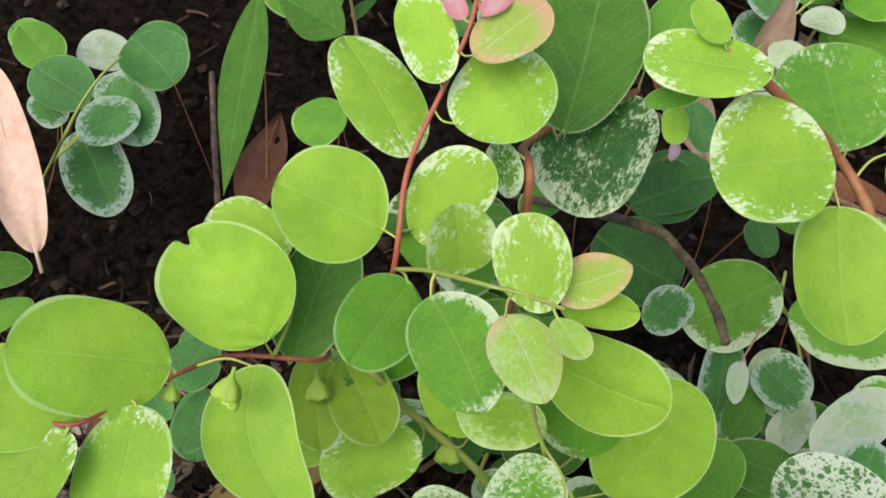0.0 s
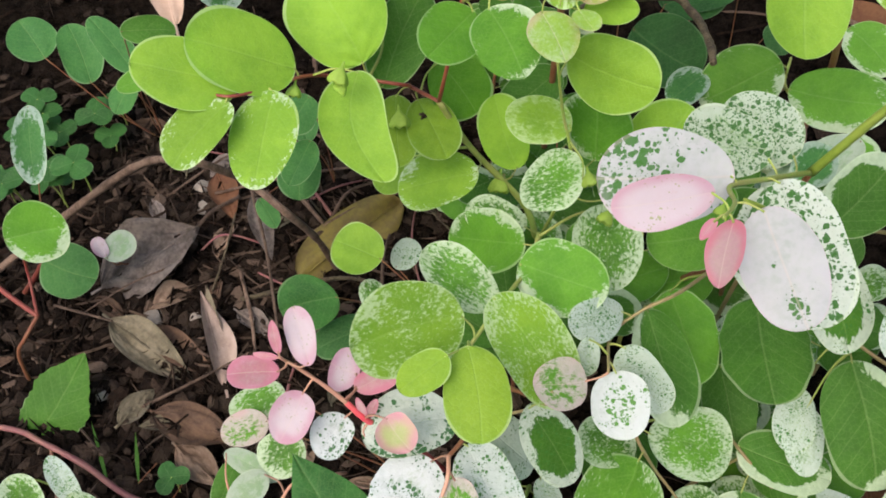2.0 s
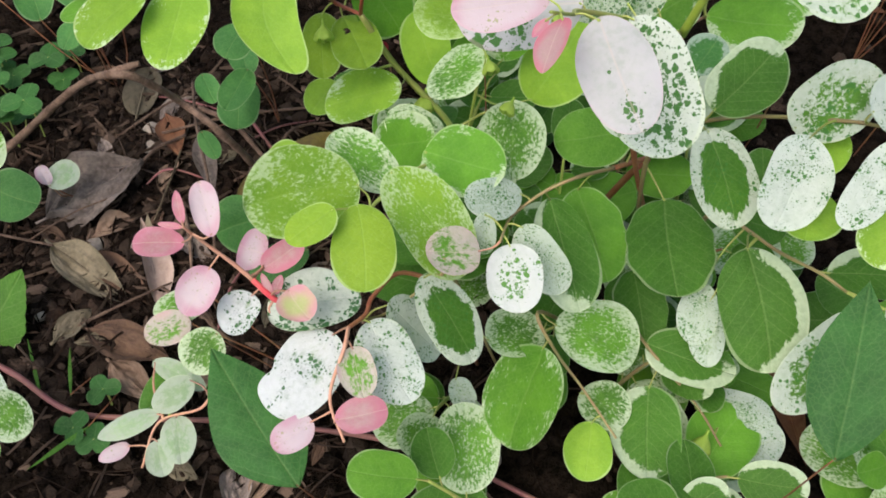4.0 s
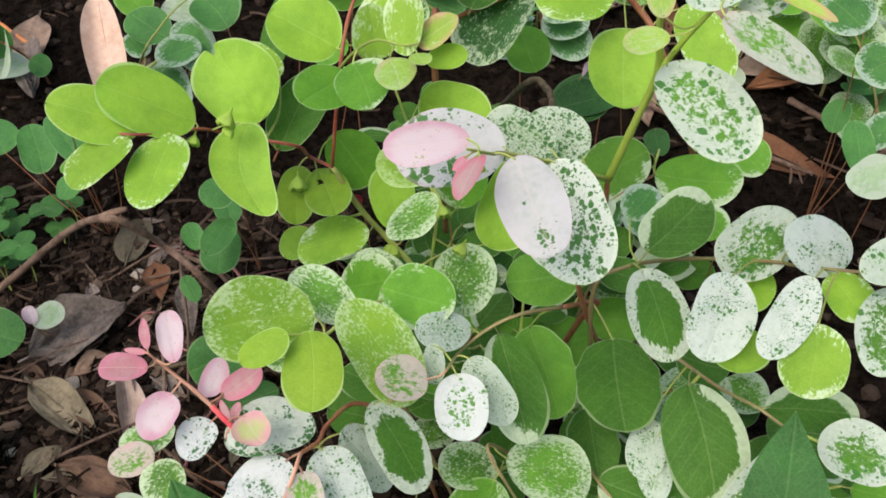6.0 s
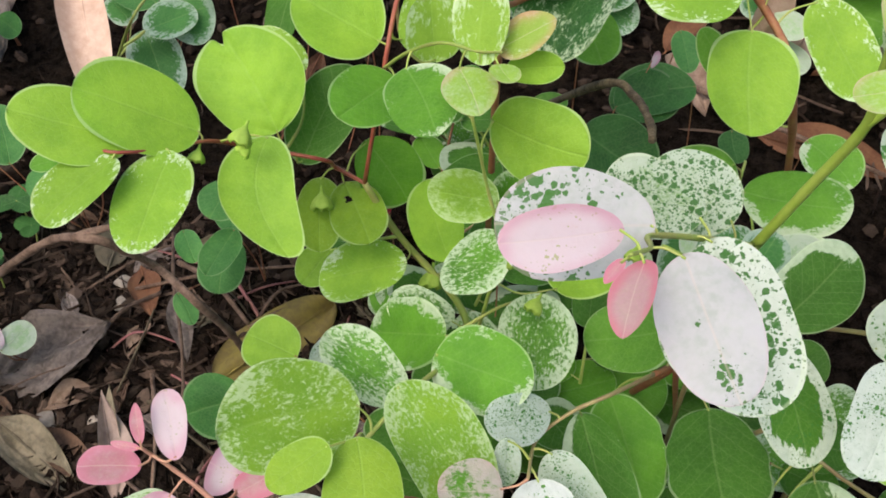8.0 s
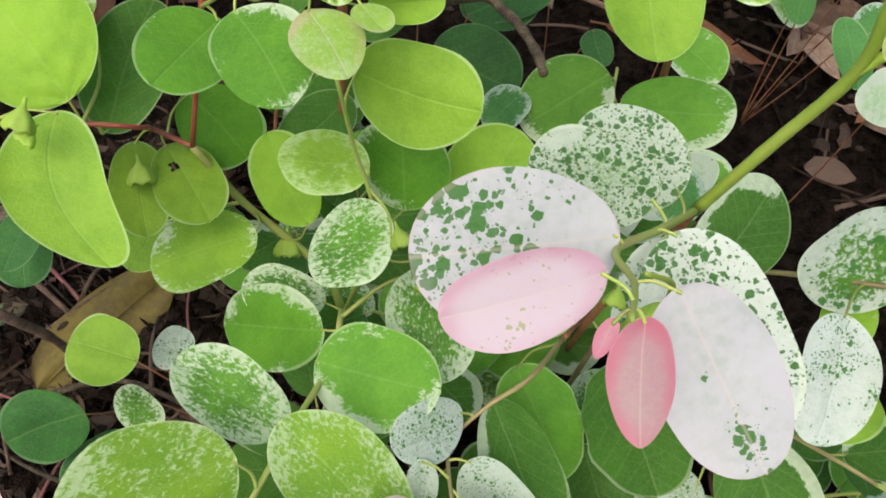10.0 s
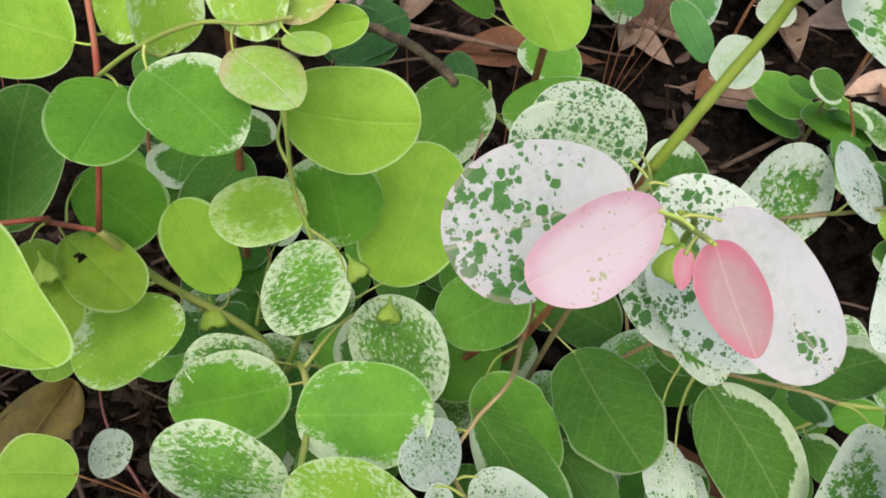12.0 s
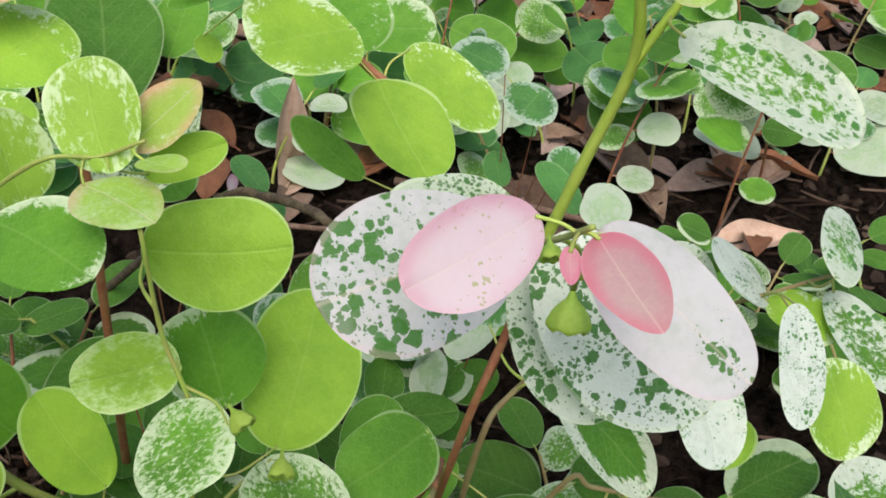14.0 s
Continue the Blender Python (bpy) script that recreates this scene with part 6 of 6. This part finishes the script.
# ---- low growth under the shrub and further shoots behind it ----
def random_shoot(x, y, height, lean, kinds, count, size, seed, label, face=(0.0, -0.25, 1.0), wild=1.0):
    """An arching stem with leaves to both sides in turn."""
    rnd = random.Random(seed)
    foot = new("variegated_shrub_shoot")
    foot.empty_display_size = 0.01
    z = ground(x, y)
    foot.matrix_basis = Matrix.Translation((x, y, z))
    tagged(foot, label, "shrub shoot", "shrub shoots in the bed")
    turn = rnd.uniform(0, 6.28)
    side = Vector((math.cos(turn), math.sin(turn), 0))
    points = [Vector((x, y, z - 0.005)) + side * lean * (k / 4) ** 1.6 + Vector((0, 0, height * (k / 4) ** 0.85)) for k in range(5)]
    plant.update(foot=foot, stems=[], leaves=[], rnd=rnd, hue="stemgreen")
    stem(rnd.choice(("stemgreen", "stembrown", "stempale")), 1.3, 0.6, *points)
    path = plant["stems"]
    across = Vector((-side.y, side.x, 0))
    for k in range(count):
        at = path[int((0.3 + 0.7 * k / max(1, count - 1)) * (len(path) - 1))]
        flip = 1 if k % 2 else -1
        way = (across * flip + side * rnd.uniform(0.0, 0.9) + Vector((0, 0, rnd.uniform(-0.15, 0.35)))).normalized()
        if k == count - 1:
            way = (side + Vector((0, 0, 0.4))).normalized()
        length = size * rnd.uniform(1 - 0.3 * wild, 1.15) * (0.75 if k > count - 3 else 1.0)
        base = at + way * 0.004
        normal = Vector(face) + Vector((rnd.uniform(-0.35, 0.35), rnd.uniform(-0.3, 0.3), 0)) * wild
        leaf(rnd.choice(kinds), base, base + way * length, length * rnd.uniform(0.68, 0.85), normal, "oval")
    finish_plant()


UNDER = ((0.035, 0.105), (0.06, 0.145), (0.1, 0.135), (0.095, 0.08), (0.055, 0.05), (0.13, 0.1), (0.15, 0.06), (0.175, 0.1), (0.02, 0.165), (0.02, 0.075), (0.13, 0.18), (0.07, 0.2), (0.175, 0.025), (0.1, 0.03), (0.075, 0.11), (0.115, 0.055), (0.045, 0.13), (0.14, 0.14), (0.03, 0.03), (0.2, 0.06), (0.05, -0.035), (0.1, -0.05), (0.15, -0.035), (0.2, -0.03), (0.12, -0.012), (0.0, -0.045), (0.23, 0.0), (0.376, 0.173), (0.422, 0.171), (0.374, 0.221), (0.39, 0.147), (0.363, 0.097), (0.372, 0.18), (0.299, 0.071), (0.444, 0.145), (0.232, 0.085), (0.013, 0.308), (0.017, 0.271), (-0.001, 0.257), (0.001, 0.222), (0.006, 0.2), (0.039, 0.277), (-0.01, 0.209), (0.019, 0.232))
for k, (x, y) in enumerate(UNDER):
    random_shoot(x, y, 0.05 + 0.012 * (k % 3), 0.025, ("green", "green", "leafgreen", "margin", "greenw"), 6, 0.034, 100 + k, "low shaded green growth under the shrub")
BEHIND = ((0.2, 0.46), (0.26, 0.5), (0.31, 0.44), (0.36, 0.5), (0.42, 0.42), (0.33, 0.36), (0.4, 0.33), (0.47, 0.35), (0.28, 0.56), (0.5, 0.48), (0.36, 0.62), (0.45, 0.56), (0.24, 0.62), (0.56, 0.4), (0.54, 0.3), (0.46, 0.27), (0.6, 0.55), (0.16, 0.58), (0.5, 0.66), (0.33, 0.7), (0.08, 0.5), (0.08, 0.62), (0.2, 0.72), (0.65, 0.42), (0.62, 0.3), (0.7, 0.6), (0.8, 0.5), (0.75, 0.75), (0.55, 0.85), (0.35, 0.9), (0.9, 0.65), (0.15, 0.85), (0.0, 0.7), (-0.15, 0.6), (-0.3, 0.55), (-0.05, 0.46), (-0.33, 0.42), (0.95, 0.46), (1.05, 0.52), (0.9, 0.56), (1.0, 0.65), (0.85, 0.76), (1.12, 0.62), (0.8, 0.42), (0.7, 0.46), (0.92, 0.36), (1.2, 0.75), (1.05, 0.85), (0.78, 0.62))
rnd = random.Random(31)
more = [(0.06 + 0.105 * i + rnd.uniform(-0.04, 0.04), 0.47 + 0.105 * j + rnd.uniform(-0.04, 0.04)) for i in range(11) for j in range(6) if rnd.random() < 0.24]
for k, (x, y) in enumerate(list(BEHIND) + more):
    kinds = (("blue", "bluew", "silver"), ("leafgreen", "greenw", "blue"), ("bluew", "silver", "greenw"), ("green", "leafgreen", "limem"))[k % 4]
    random_shoot(x, y, 0.07 + 0.025 * (k % 4), 0.04, kinds, 6 + k % 3, 0.054, 200 + k, ("glaucous marbled shrub shoot behind the bed", "mixed green shrub shoot behind the bed")[k % 2], (-0.45, -0.65, 0.75), 2.0)


# ---- calyx buds hanging under the leaves ----
def flower_bud(place, drop, size, normal=(0, 0, 1), hung=None):
    """A small green calyx: a thin stalk that swells into a cup of six blunt lobes folded inwards."""
    size *= 0.85
    bm = bmesh.new()
    rings, count = [], 48
    profile = ((0.0, 0.07), (0.2, 0.08), (0.34, 0.15), (0.48, 0.32), (0.62, 0.43), (0.78, 0.50), (0.90, 0.53), (0.98, 0.51), (1.0, 0.44), (0.90, 0.36), (0.68, 0.28), (0.58, 0.05))
    for k, (h, r) in enumerate(profile):
        ring = []
        for j in range(count):
            a = 2 * math.pi * j / count
            ruffle = (0.6 * math.cos(6 * a) + 0.8 * abs(math.cos(3 * a)) - 0.4) * min(1, max(0, k - 3) / 4) * (1 if k < 10 else 0.3)
            swell, rise = 1 + 0.09 * ruffle, h - 0.05 * ruffle
            ring.append(bm.verts.new((r * swell * size * 0.85 * math.cos(a), rise * size, r * swell * size * 0.85 * math.sin(a))))
        rings.append(ring)
    for a, b in zip(rings, rings[1:]):
        for j in range(count):
            bm.faces.new((a[j], a[(j + 1) % count], b[(j + 1) % count], b[j]))
    bm.faces.new(rings[-1])
    ob = part("flower_bud", bm, BUD)
    ob.matrix_basis = axes(place, Vector(place) + Vector(drop), normal)
    if hung is not None:
        # a thin curved stalk up to the stem
        ends = (Vector(hung), (Vector(hung) + Vector(place)) / 2 + Vector((0.001, -0.001, 0.002)), Vector(place) + Vector(drop).normalized() * size * 0.1)
        stalk = part("bud_stalk", tube(bmesh.new(), [ob.matrix_basis.inverted() @ q for q in smooth_path(ends, 5)], 0.0004, 0.0007, 8), STEM["stemolive"])
        stalk.parent = ob
    return tagged(ob, "small pale green lobed flower bud", "flower bud", "flower buds under the leaves")


flower_bud((-0.0503, 0.1158, 0.174), (-0.0044, -0.0048, -0.0029), 0.0071, (0.2, -0.9, 0.4))
flower_bud((-0.0734, 0.1256, 0.1621), (-0.001, -0.006, -0.0048), 0.0077, (0.2, -0.9, 0.4))
flower_bud((-0.0397, 0.1552, 0.1181), (0.0013, -0.0092, -0.0074), 0.0119, (0.2, -0.9, 0.4))
flower_bud((-0.0514, 0.1176, 0.1813), (-0.0028, -0.0074, -0.0061), 0.0100, (0.2, -0.9, 0.4))
flower_bud((0.0071, 0.1512, 0.0814), (-0.0007, -0.0108, -0.0076), 0.0132, (0.2, -0.9, 0.4))
flower_bud((0.0378, 0.0969, 0.1543), (0.0024, -0.0068, -0.0045), 0.0085, (0.2, -0.9, 0.4))
flower_bud((0.0491, 0.0914, 0.1384), (-0.0035, -0.0068, -0.004), 0.0086, (0.2, -0.9, 0.4))
flower_bud((0.1391, 0.0022, 0.0389), (-0.0046, -0.0093, -0.0055), 0.0117, (0.2, -0.9, 0.4))
flower_bud((0.0748, 0.0292, 0.2217), (-0.22, -0.30, -0.93), 0.0094, (-0.6, -0.7, 0.3), (0.0640, 0.0235, 0.2370))
flower_bud((0.0582, 0.0197, 0.2411), (-0.0014, -0.0031, -0.0027), 0.0043, (0.2, -0.9, 0.4))
flower_bud((0.0572, 0.0136, 0.2428), (0.0006, -0.0016, -0.0030), 0.0046, (0.2, -0.9, 0.4))
